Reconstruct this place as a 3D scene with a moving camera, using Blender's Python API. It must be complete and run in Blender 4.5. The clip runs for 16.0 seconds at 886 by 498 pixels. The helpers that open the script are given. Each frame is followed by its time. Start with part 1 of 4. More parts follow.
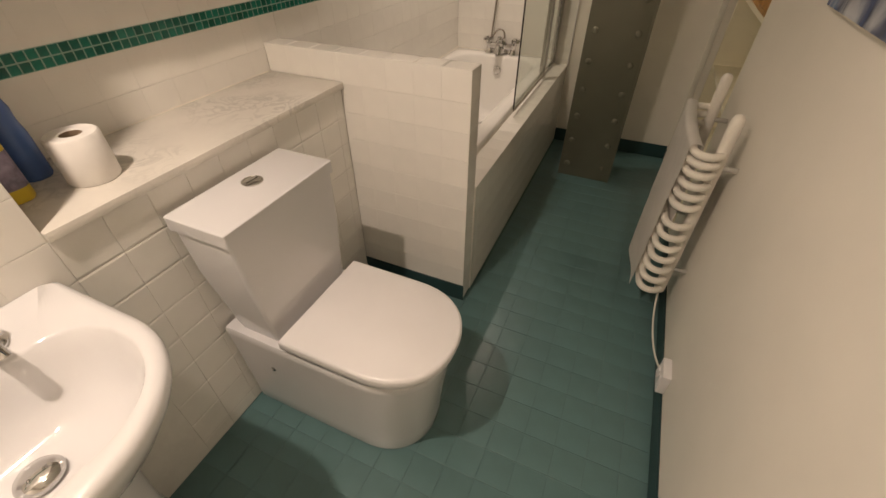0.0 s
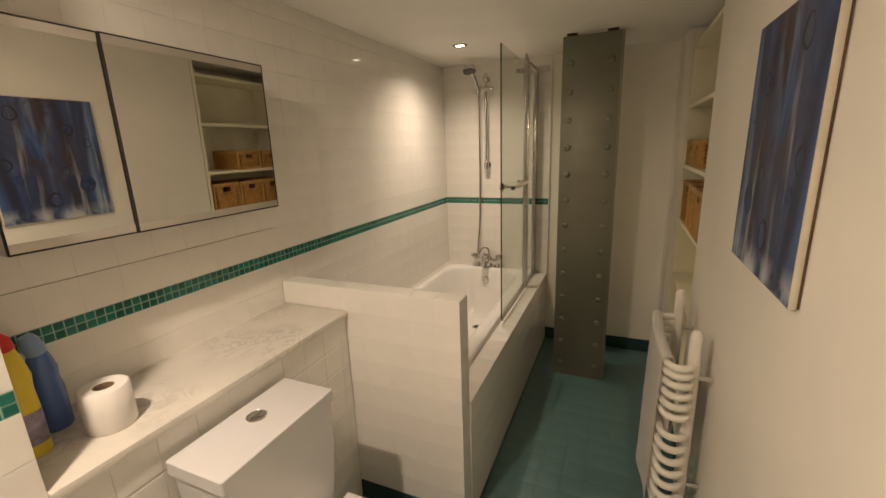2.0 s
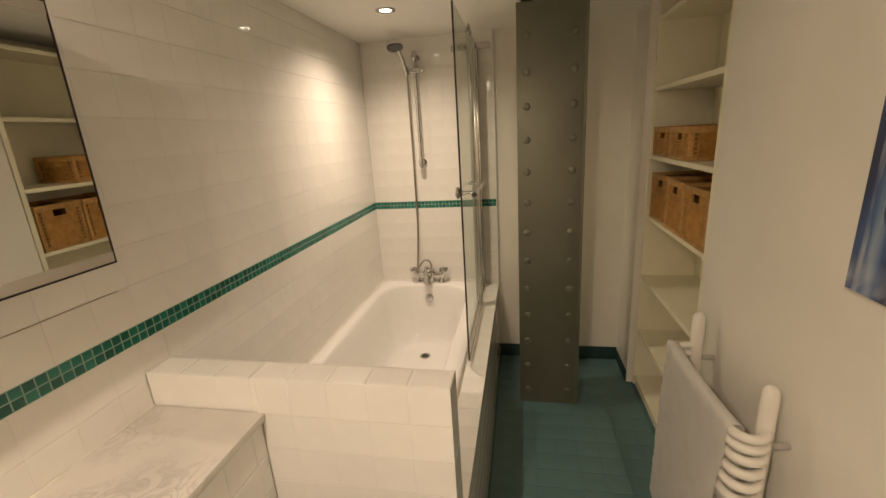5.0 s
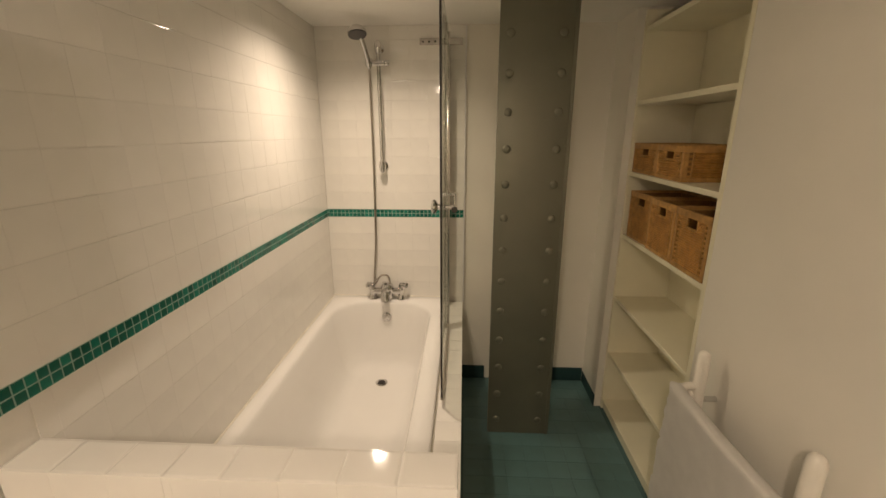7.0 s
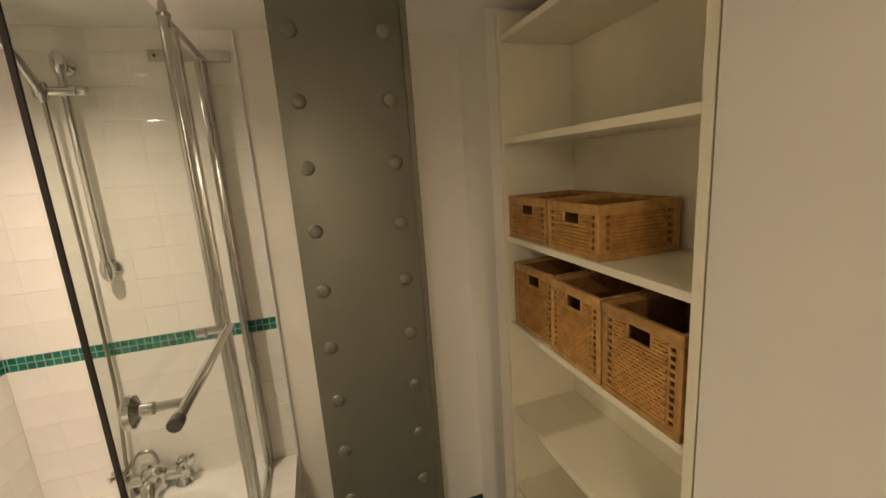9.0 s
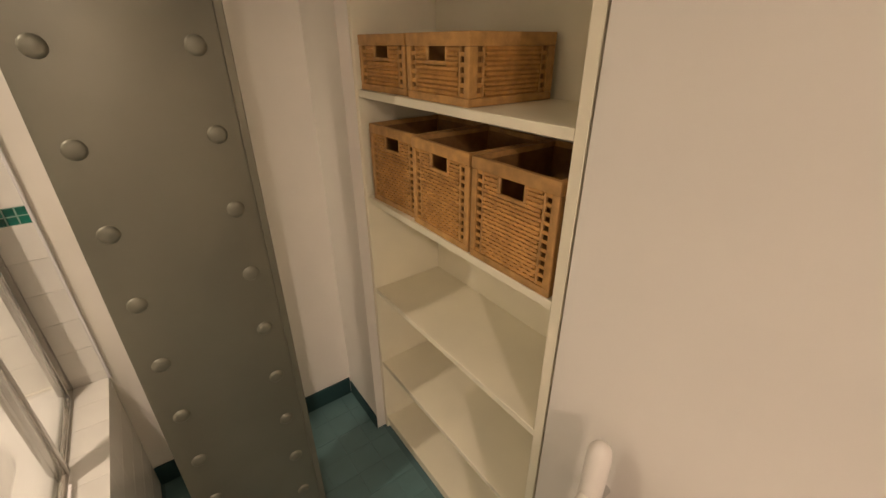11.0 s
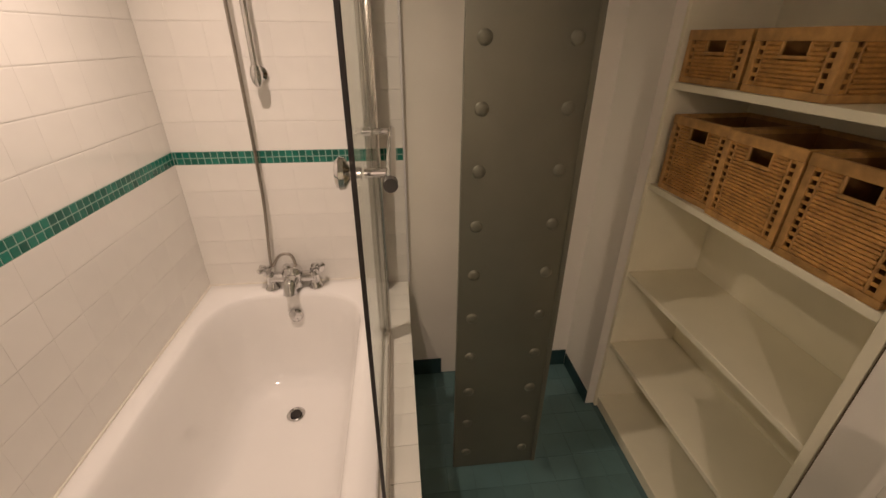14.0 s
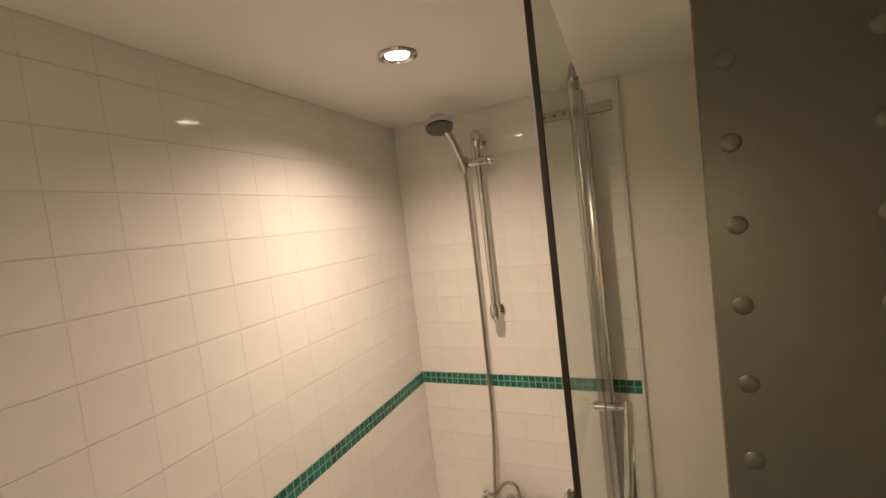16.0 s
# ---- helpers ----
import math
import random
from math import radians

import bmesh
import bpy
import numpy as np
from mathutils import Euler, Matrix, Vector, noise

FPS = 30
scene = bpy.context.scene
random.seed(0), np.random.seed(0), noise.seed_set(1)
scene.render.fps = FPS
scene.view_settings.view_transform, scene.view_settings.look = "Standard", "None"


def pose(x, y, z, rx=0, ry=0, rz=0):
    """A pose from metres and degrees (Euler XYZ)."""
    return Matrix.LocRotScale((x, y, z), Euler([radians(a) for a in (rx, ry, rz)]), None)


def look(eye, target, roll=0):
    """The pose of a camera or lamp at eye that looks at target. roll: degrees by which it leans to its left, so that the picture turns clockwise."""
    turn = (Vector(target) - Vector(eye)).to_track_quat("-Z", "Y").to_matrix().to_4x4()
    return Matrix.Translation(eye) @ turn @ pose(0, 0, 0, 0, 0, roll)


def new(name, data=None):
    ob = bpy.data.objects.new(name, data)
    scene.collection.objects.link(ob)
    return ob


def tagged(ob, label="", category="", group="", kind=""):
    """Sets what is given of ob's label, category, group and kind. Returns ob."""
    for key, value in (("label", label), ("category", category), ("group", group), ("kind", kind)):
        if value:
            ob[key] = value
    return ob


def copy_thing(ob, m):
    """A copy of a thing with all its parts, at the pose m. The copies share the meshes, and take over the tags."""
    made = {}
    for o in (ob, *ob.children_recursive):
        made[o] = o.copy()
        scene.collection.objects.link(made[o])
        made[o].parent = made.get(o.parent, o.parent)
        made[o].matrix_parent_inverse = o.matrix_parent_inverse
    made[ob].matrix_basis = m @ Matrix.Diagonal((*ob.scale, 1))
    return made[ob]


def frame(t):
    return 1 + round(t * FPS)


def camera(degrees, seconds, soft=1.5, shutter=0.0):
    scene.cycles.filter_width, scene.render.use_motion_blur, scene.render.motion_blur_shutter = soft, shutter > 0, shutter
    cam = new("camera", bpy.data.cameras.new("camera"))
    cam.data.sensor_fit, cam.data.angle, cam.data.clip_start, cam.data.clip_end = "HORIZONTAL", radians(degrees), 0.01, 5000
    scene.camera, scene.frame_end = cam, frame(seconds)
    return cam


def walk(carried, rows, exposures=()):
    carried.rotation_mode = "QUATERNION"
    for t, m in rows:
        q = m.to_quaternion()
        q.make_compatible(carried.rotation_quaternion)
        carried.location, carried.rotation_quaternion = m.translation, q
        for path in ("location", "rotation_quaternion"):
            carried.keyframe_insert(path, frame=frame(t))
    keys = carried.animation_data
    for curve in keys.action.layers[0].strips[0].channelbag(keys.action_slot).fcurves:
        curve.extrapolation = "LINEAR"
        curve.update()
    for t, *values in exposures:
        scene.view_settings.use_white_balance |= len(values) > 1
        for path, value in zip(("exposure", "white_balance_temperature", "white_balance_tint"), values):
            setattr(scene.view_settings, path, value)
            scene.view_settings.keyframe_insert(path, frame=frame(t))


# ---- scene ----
cam = camera(94.2, 16.0)
PATH = [
    (0, (1.234, -3.014, 1.34), (0.605, -1.608, 0.065), 0.1),
    (0.5, (1.228, -3.029, 1.386), (0.516, -1.486, 0.331), 0.1),
    (1, (1.242, -3.049, 1.431), (0.474, -1.396, 0.608), -0.6),
    (1.5, (1.264, -3.057, 1.465), (0.476, -1.328, 0.84), -1.4),
    (2, (1.282, -3.062, 1.493), (0.506, -1.282, 1.012), -2.1),
    (2.5, (1.302, -3.068, 1.511), (0.562, -1.254, 1.108), -2.2),
    (3, (1.307, -3.063, 1.507), (0.614, -1.231, 1.103), -2.1),
    (5.5, (0.868, -2.493, 1.527), (0.589, -0.592, 0.972), -4.2),
    (6, (0.818, -2.455, 1.544), (0.658, -0.539, 0.996), -3.8),
    (6.5, (0.772, -2.48, 1.543), (0.746, -0.554, 1.004), -1.2),
    (7, (0.799, -2.36, 1.528), (0.702, -0.437, 0.987), -0.1),
    (7.5, (0.923, -2.118, 1.528), (0.821, -0.196, 0.983), -1.1),
    (8, (0.993, -1.926, 1.566), (1.008, 0.018, 1.095), -3.3),
    (8.5, (0.984, -1.696, 1.603), (1.269, 0.248, 1.231), -4.0),
    (11, (1.069, -1.409, 1.464), (2.127, 0.032, 0.567), -0.2),
    (11.5, (1.056, -1.459, 1.392), (1.978, -0.106, 0.244), -0.6),
    (12, (1.049, -1.492, 1.347), (1.904, -0.176, 0.108), 1.1),
    (12.5, (0.984, -1.503, 1.379), (1.705, -0.047, 0.212), 1.2),
    (13, (0.914, -1.506, 1.421), (1.489, 0.093, 0.366), 0.3),
    (13.5, (0.846, -1.513, 1.443), (1.243, 0.185, 0.463), 0.5),
    (14, (0.78, -1.514, 1.458), (0.978, 0.255, 0.547), 0.4),
    (14.5, (0.734, -1.527, 1.479), (0.77, 0.323, 0.719), -0.7),
    (15, (0.718, -1.541, 1.544), (0.562, 0.382, 1.018), -2.9),
    (15.5, (0.742, -1.502, 1.638), (0.307, 0.429, 1.353), -5.2),
    (16, (0.792, -1.433, 1.682), (-0.022, 0.39, 1.56), -6.8),
]
walk(cam, [(t, look(eye, target, roll)) for t, eye, target, roll in PATH],
     [(0, -0.42, 6200, 11), (1.0, -0.40, 6400, 10), (1.5, -0.40, 6500, 8), (3, -0.25, 6560, 9), (5.5, -0.15, 6590, 8), (7, -0.22, 6500, 8), (8.5, -0.02, 6450, 8),
      (11, 0.45, 6280, 18), (12, 0.40, 6220, 19), (12.5, 0.14, 6150, 20), (13.5, -0.11, 6300, 20), (14.5, -0.42, 6380, 17), (15.5, -0.42, 6520, 15), (16, -0.36, 6640, 15)])

# ---- light ----
world = bpy.data.worlds.new("world")
scene.world = world
world.use_nodes = True
world.node_tree.nodes["Background"].inputs[0].default_value = (0.05, 0.045, 0.04, 1)
world.node_tree.nodes["Background"].inputs[1].default_value = 0.05

CEIL = 2.07
WARM = (1.0, 0.785, 0.61)
LAMPS = [(0.358, -0.585), (0.515, -3.05)]
# two recessed downlights, over the bath and over the basin, each a bright cone inside a weaker spill
for (lx, ly), watts, wide, soft_edge in ((LAMPS[0], 40, 150, 1.0), (LAMPS[0], 14, 92, 0.9), (LAMPS[1], 60, 154, 0.7), (LAMPS[1], 25, 178, 0.20)):
    spot = bpy.data.lights.new("downlight", "SPOT")
    spot.energy, spot.color, spot.shadow_soft_size = watts, WARM, 0.024
    spot.spot_size, spot.spot_blend = radians(wide), soft_edge
    new("downlight_beam", spot).location = (lx, ly, CEIL - 0.014)


# ---- materials ----
def mat(name, colour, rough=0.5, metal=0.0, vary=0.0, scale=6.0, bump=0.0, bump_scale=60.0, coat=0.0, dirt=None, per_object=0.0,
        rough_vary=0.0):
    m = bpy.data.materials.new(name)
    m.use_nodes = True
    n, l = m.node_tree.nodes, m.node_tree.links
    b = n["Principled BSDF"]
    b.inputs["Roughness"].default_value, b.inputs["Metallic"].default_value = rough, metal
    b.inputs["Base Color"].default_value = (*colour, 1)
    b.inputs["Coat Weight"].default_value = coat
    b.inputs["Coat Roughness"].default_value = 0.08
    geo = n.new("ShaderNodeTexCoord")
    out = None
    if vary or dirt or per_object:
        mix = n.new("ShaderNodeMix")
        mix.data_type = "RGBA"
        big = n.new("ShaderNodeTexNoise")
        big.inputs["Scale"].default_value, big.inputs["Detail"].default_value = scale, 6
        l.new(geo.outputs["Object"], big.inputs["Vector"])
        ramp = n.new("ShaderNodeMapRange")
        ramp.inputs[1].default_value, ramp.inputs[2].default_value = 0.32, 0.68
        l.new(big.outputs["Fac"], ramp.inputs[0])
        l.new(ramp.outputs[0], mix.inputs[0])
        low = dirt or tuple(c * (1 - vary) for c in colour)
        mix.inputs[6].default_value = (*low, 1)
        mix.inputs[7].default_value = (*[min(1, c * (1 + vary * 0.5)) for c in colour], 1)
        out = mix.outputs[2]
        if per_object:
            info = n.new("ShaderNodeObjectInfo")
            hsv = n.new("ShaderNodeHueSaturation")
            rng = n.new("ShaderNodeMapRange")
            rng.inputs[3].default_value, rng.inputs[4].default_value = 1 - per_object, 1 + per_object
            l.new(info.outputs["Random"], rng.inputs[0])
            l.new(rng.outputs[0], hsv.inputs["Value"])
            l.new(out, hsv.inputs["Color"])
            out = hsv.outputs[0]
        l.new(out, b.inputs["Base Color"])
    if rough_vary:
        rn = n.new("ShaderNodeTexNoise")
        rn.inputs["Scale"].default_value, rn.inputs["Detail"].default_value = 9, 5
        l.new(geo.outputs["Object"], rn.inputs["Vector"])
        rr = n.new("ShaderNodeMapRange")
        rr.inputs[3].default_value, rr.inputs[4].default_value = max(0, rough - rough_vary), rough + rough_vary
        l.new(rn.outputs["Fac"], rr.inputs[0])
        l.new(rr.outputs[0], b.inputs["Roughness"])
    if bump:
        fine = n.new("ShaderNodeTexNoise")
        fine.inputs["Scale"].default_value, fine.inputs["Detail"].default_value = bump_scale, 4
        l.new(geo.outputs["Object"], fine.inputs["Vector"])
        bp = n.new("ShaderNodeBump")
        bp.inputs["Strength"].default_value, bp.inputs["Distance"].default_value = bump, 0.01
        l.new(fine.outputs["Fac"], bp.inputs["Height"])
        l.new(bp.outputs[0], b.inputs["Normal"])
    return m


TILE = mat("glazed_tile", (0.82, 0.795, 0.735), 0.06, vary=0.05, scale=5, bump=0.012, bump_scale=14, per_object=0.012)
GROUT = mat("grout", (0.81, 0.785, 0.725), 0.25, vary=0.08, scale=9, bump=0.1)
FLOOR_TILE = mat("teal_floor_tile", (0.097, 0.180, 0.182), 0.34, vary=0.12, scale=7, bump=0.03, bump_scale=90, per_object=0.02, rough_vary=0.1)
FLOOR_GROUT = mat("teal_grout", (0.078, 0.142, 0.146), 0.8, vary=0.2)
MOSAIC = mat("green_mosaic", (0.012, 0.16, 0.115), 0.15, vary=0.25, scale=30, per_object=0.35)
MOSAIC_GROUT = mat("mosaic_grout", (0.26, 0.42, 0.35), 0.8, vary=0.1)
PAINT = mat("cream_wall_paint", (0.82, 0.78, 0.695), 0.5, vary=0.05, scale=2.5, bump=0.018, bump_scale=110)
CEILING_PAINT = mat("ceiling_paint", (0.93, 0.91, 0.855), 0.7, vary=0.04, scale=2, bump=0.05, bump_scale=140)
SHELF_PAINT = mat("ivory_shelf_paint", (0.87, 0.815, 0.62), 0.4, vary=0.06, scale=4, bump=0.03, bump_scale=80)
CERAMIC = mat("white_ceramic", (0.70, 0.693, 0.695), 0.07, vary=0.02, scale=3, coat=0.3)
ENAMEL = mat("white_bath_enamel", (0.85, 0.83, 0.79), 0.08, vary=0.02, scale=3, coat=0.2)
PLASTIC = mat("white_plastic", (0.78, 0.762, 0.755), 0.28, vary=0.03, scale=5)
CHROME = mat("chrome", (0.66, 0.65, 0.64), 0.07, metal=1.0, vary=0.08, scale=20, rough_vary=0.05)
ALU = mat("brushed_aluminium", (0.48, 0.46, 0.43), 0.17, metal=1.0, vary=0.12, scale=25)
DARK = mat("dark_rubber", (0.020, 0.015, 0.012), 0.5, vary=0.2)
STEEL = mat("painted_riveted_steel", (0.182, 0.176, 0.130), 0.42, metal=0.45, vary=0.10, scale=4, bump=0.03, bump_scale=40, rough_vary=0.08)
MIRROR = mat("mirror", (0.88, 0.88, 0.86), 0.01, metal=1.0)
SKIRT = mat("teal_vinyl_skirting", (0.019, 0.055, 0.056), 0.45, vary=0.15, scale=8)
TOWEL = mat("white_towelling", (0.93, 0.90, 0.85), 0.95, vary=0.04, scale=20, bump=0.012, bump_scale=260)


def glass_mat():
    """Thin clear sheet: light passes each face a little weakened, and it mirrors more at a slant."""
    m = bpy.data.materials.new("clear_glass")
    m.use_nodes = True
    n, l = m.node_tree.nodes, m.node_tree.links
    n.remove(n["Principled BSDF"])
    clear, gloss, mix, fres = (n.new("ShaderNode" + k) for k in ("BsdfTransparent", "BsdfGlossy", "MixShader", "LayerWeight"))
    slant, weak = n.new("ShaderNodeMath"), n.new("ShaderNodeMath")
    clear.inputs["Color"].default_value = (0.870, 0.890, 0.860, 1)
    gloss.inputs["Color"].default_value = (0.9, 0.9, 0.9, 1)
    gloss.inputs["Roughness"].default_value = 0.01
    fres.inputs["Blend"].default_value = 0.5
    slant.operation, weak.operation = "POWER", "MULTIPLY_ADD"
    slant.inputs[1].default_value, weak.inputs[1].default_value, weak.inputs[2].default_value = 4.0, 0.22, 0.012
    l.new(fres.outputs["Facing"], slant.inputs[0])
    l.new(slant.outputs[0], weak.inputs[0])
    l.new(weak.outputs[0], mix.inputs[0])
    l.new(clear.outputs[0], mix.inputs[1])
    l.new(gloss.outputs[0], mix.inputs[2])
    l.new(mix.outputs[0], n["Material Output"].inputs["Surface"])
    return m


GLASS = glass_mat()


def marble_mat():
    m = mat("white_marble", (0.70, 0.665, 0.60), 0.25, vary=0.08, scale=6)
    n, l = m.node_tree.nodes, m.node_tree.links
    geo, b = n["Texture Coordinate"], n["Principled BSDF"]
    wob = n.new("ShaderNodeTexNoise")
    wob.inputs["Scale"].default_value, wob.inputs["Detail"].default_value = 13, 8
    wob.inputs["Distortion"].default_value = 1.8
    l.new(geo.outputs["Object"], wob.inputs["Vector"])
    ridge = n.new("ShaderNodeMath")
    ridge.operation = "SUBTRACT"
    ridge.inputs[1].default_value = 0.5
    l.new(wob.outputs["Fac"], ridge.inputs[0])
    ab = n.new("ShaderNodeMath")
    ab.operation = "ABSOLUTE"
    l.new(ridge.outputs[0], ab.inputs[0])
    r = n.new("ShaderNodeMapRange")
    r.inputs[1].default_value, r.inputs[2].default_value = 0.0, 0.07
    r.inputs[3].default_value, r.inputs[4].default_value = 0.40, 0.0
    l.new(ab.outputs[0], r.inputs[0])
    mix = n.new("ShaderNodeMix")
    mix.data_type = "RGBA"
    cloud = n.new("ShaderNodeTexNoise")
    cloud.inputs["Scale"].default_value, cloud.inputs["Detail"].default_value = 4.5, 3
    l.new(geo.outputs["Object"], cloud.inputs["Vector"])
    patch = n.new("ShaderNodeMapRange")
    patch.inputs[1].default_value, patch.inputs[2].default_value = 0.42, 0.62
    l.new(cloud.outputs["Fac"], patch.inputs[0])
    both = n.new("ShaderNodeMath")
    both.operation = "MULTIPLY"
    l.new(r.outputs[0], both.inputs[0])
    l.new(patch.outputs[0], both.inputs[1])
    l.new(both.outputs[0], mix.inputs[0])
    l.new(n["Mix"].outputs[2], mix.inputs[6])
    mix.inputs[7].default_value = (0.34, 0.32, 0.30, 1)
    l.new(mix.outputs[2], b.inputs["Base Color"])
    return m


MARBLE = marble_mat()


def lit_mat(name, colour, strength):
    m = bpy.data.materials.new(name)
    m.use_nodes = True
    b = m.node_tree.nodes["Principled BSDF"]
    b.inputs["Emission Color"].default_value = (*colour, 1)
    b.inputs["Emission Strength"].default_value = strength
    return m


BULB = lit_mat("lit_bulb", (1.0, 0.86, 0.66), 14)


# ---- mesh helpers ----
def box(bm, lo, hi, bevel=0.0, seg=1):
    made = bmesh.ops.create_cube(bm, size=1)["verts"]
    c = [(a + b) / 2 for a, b in zip(lo, hi)]
    s = [abs(b - a) for a, b in zip(lo, hi)]
    for v in made:
        v.co = Vector([v.co[i] * s[i] + c[i] for i in range(3)])
    if bevel:
        edges = list({e for v in made for e in v.link_edges})
        bmesh.ops.bevel(bm, geom=edges, offset=bevel, segments=seg, profile=0.6, affect="EDGES")
    return bm


def boxed(lo, hi, bevel=0.0, seg=1):
    return box(bmesh.new(), lo, hi, bevel, seg)


def tube(bm, points, radius, sides=12, closed_ends=True):
    """A round bar swept along points; radius may be one number or one a point."""
    pts = [Vector(p) for p in points]
    rad = radius if isinstance(radius, (list, tuple)) else [radius] * len(pts)
    rings, up = [], None
    for i, p in enumerate(pts):
        d = (pts[min(i + 1, len(pts) - 1)] - pts[max(i - 1, 0)]).normalized()
        if up is None:
            up = d.orthogonal().normalized()
        up = (up - d * up.dot(d)).normalized()
        side = d.cross(up)
        rings.append([bm.verts.new(p + (up * math.cos(a) + side * math.sin(a)) * rad[i])
                      for a in (2 * math.pi * k / sides for k in range(sides))])
    bridge(bm, rings)
    if closed_ends:
        bm.faces.new(rings[0][::-1])
        bm.faces.new(rings[-1])
    return bm


def bridge(bm, rings):
    for a, b in zip(rings, rings[1:]):
        k = len(a)
        for i in range(k):
            bm.faces.new((a[i], a[(i + 1) % k], b[(i + 1) % k], b[i]))


def loft(bm, outlines, cap_first=False, cap_last=False):
    rings = [[bm.verts.new(p) for p in o] for o in outlines]
    bridge(bm, rings)
    if cap_first:
        bm.faces.new(rings[0][::-1])
    if cap_last:
        bm.faces.new(rings[-1])
    return bm


def lathe(bm, profile, centre, sides=24, axis="z", cap=True):
    rings = []
    for r, h in profile:
        ring = []
        for k in range(sides):
            a = 2 * math.pi * k / sides
            u, v = r * math.cos(a), r * math.sin(a)
            off = {"z": (u, v, h), "x": (h, u, v), "y": (v, h, u)}[axis]
            ring.append(bm.verts.new(Vector(centre) + Vector(off)))
        rings.append(ring)
    bridge(bm, rings)
    if cap:
        bm.faces.new(rings[0][::-1])
        bm.faces.new(rings[-1])
    return bm


def rrect(x0, x1, y0, y1, radii, z, per=8):
    """A rounded rectangle's outline; radii: at (+x+y), (-x+y), (-x-y), (+x-y)."""
    pts = []
    for q, (cx, cy) in enumerate(((x1, y1), (x0, y1), (x0, y0), (x1, y0))):
        r = radii[q] if isinstance(radii, (list, tuple)) else radii
        ox, oy = (cx - r if cx == x1 else cx + r), (cy - r if cy == y1 else cy + r)
        for k in range(per):
            a = math.pi / 2 * (q + k / (per - 1))
            pts.append((ox + r * math.cos(a), oy + r * math.sin(a), z))
    return pts


def mesh_of(name, bm, material, smooth=None):
    bmesh.ops.recalc_face_normals(bm, faces=bm.faces)
    me = bpy.data.meshes.new(name)
    bm.to_mesh(me)
    bm.free()
    me.materials.append(material)
    if smooth is not None:
        me.polygons.foreach_set("use_smooth", [True] * len(me.polygons))
        me.set_sharp_from_angle(angle=radians(smooth))
    return me


def spot_of(ob):
    return ob.location + (spot_of(ob.parent) if ob.parent else Vector())


def thing(name, base, label, category, group="", kind=""):
    ob = new(name)
    ob.empty_display_size = 0.05
    ob.location = base
    return tagged(ob, label, category, group, kind)


def part(name, bm, material, parent, label="", smooth=40):
    """One mesh in the place's own coordinates, hung under a thing or a part."""
    at = spot_of(parent)
    bmesh.ops.translate(bm, vec=-at, verts=bm.verts)
    ob = new(name, mesh_of(name, bm, material, smooth))
    ob.parent = parent
    return tagged(ob, label)


def solid(name, bm, material, base, label, category, group="", kind="", smooth=40):
    bmesh.ops.translate(bm, vec=-Vector(base), verts=bm.verts)
    ob = new(name, mesh_of(name, bm, material, smooth))
    ob.location = base
    return tagged(ob, label, category, group, kind)


def built(name, bm, material, label, category, smooth=None):
    return tagged(new(name, mesh_of(name, bm, material, smooth)), label, category, "", "structure")


# ---- the shell ----
FRONT_Y = -3.9          # wall behind the walker
RIGHT = 1.60            # painted long wall
BOXED = 0.31            # front of the boxed-in service wall
LEDGE_Z = 0.878
HALF_Y0, HALF_Y1, HALF_X, HALF_Z = -1.822, -1.742, 0.795, 0.972
BATH_X = 0.80
D = 0.0020               # how far tiles stand out of their bed

floor = built("floor", boxed((-0.1, FRONT_Y - 0.1, -0.1), (2.0, 0.1, -D)), FLOOR_GROUT, "teal tiled bathroom floor with slim matching grout", "floor")
ceiling = built("ceiling", boxed((-0.1, FRONT_Y - 0.1, CEIL), (2.0, 0.1, CEIL + 0.1)), CEILING_PAINT, "plain white painted low bathroom ceiling", "ceiling")
wall_left = built("wall_left", boxed((-0.1, -2.767, 0), (-D, 0.1, CEIL)), GROUT, "white tiled long wall with a green mosaic band", "wall")
bm = boxed((-0.1, FRONT_Y, 0), (BOXED - D, -2.767, CEIL))
wall_basin = built("wall_basin", bm, GROUT, "white tiled boxed-out wall behind the washbasin", "wall")
wall_back = built("wall_back", boxed((-D, D, 0), (1.57, 0.1, CEIL)), PAINT, "white end wall, half tiled and half painted", "wall")
wall_tiled_end = built("wall_tiled_end", boxed((-D, 0.0 + D * 0.5, 0), (BATH_X, D, CEIL)), GROUT, "tiled end of the bath with green mosaic band", "wall")
bm = boxed((RIGHT, FRONT_Y, 0), (1.70, -1.048, CEIL))
box(bm, (1.70, -1.148, 0), (1.90, -1.048, CEIL))
wall_right = built("wall_right", bm, PAINT, "cream painted long wall beside the towel rail", "wall")
bm = boxed((1.57, -0.258, 0), (1.90, 0.1, CEIL))
wall_return = built("wall_return", bm, PAINT, "cream painted return wall beside the shelves", "wall")
wall_alcove = built("wall_alcove", boxed((1.90, -1.148, 0), (2.0, 0.1, CEIL)), PAINT, "painted wall closing the shelf alcove", "wall")
wall_front = built("wall_front", boxed((-0.1, FRONT_Y - 0.1, 0), (1.70, FRONT_Y, CEIL)), PAINT, "plain cream painted wall behind the walker", "wall")
wall_half = built("wall_half", boxed((0, HALF_Y0 + D, 0), (HALF_X - D, HALF_Y1 - D, HALF_Z - D)), GROUT, "low tiled half wall at the foot of the bath", "wall")
wall_ledge = built("wall_ledge", boxed((0, -2.767, 0), (BOXED - D, HALF_Y0, LEDGE_Z - 0.022)), GROUT, "tiled boxing behind the toilet under a marble shelf", "wall")
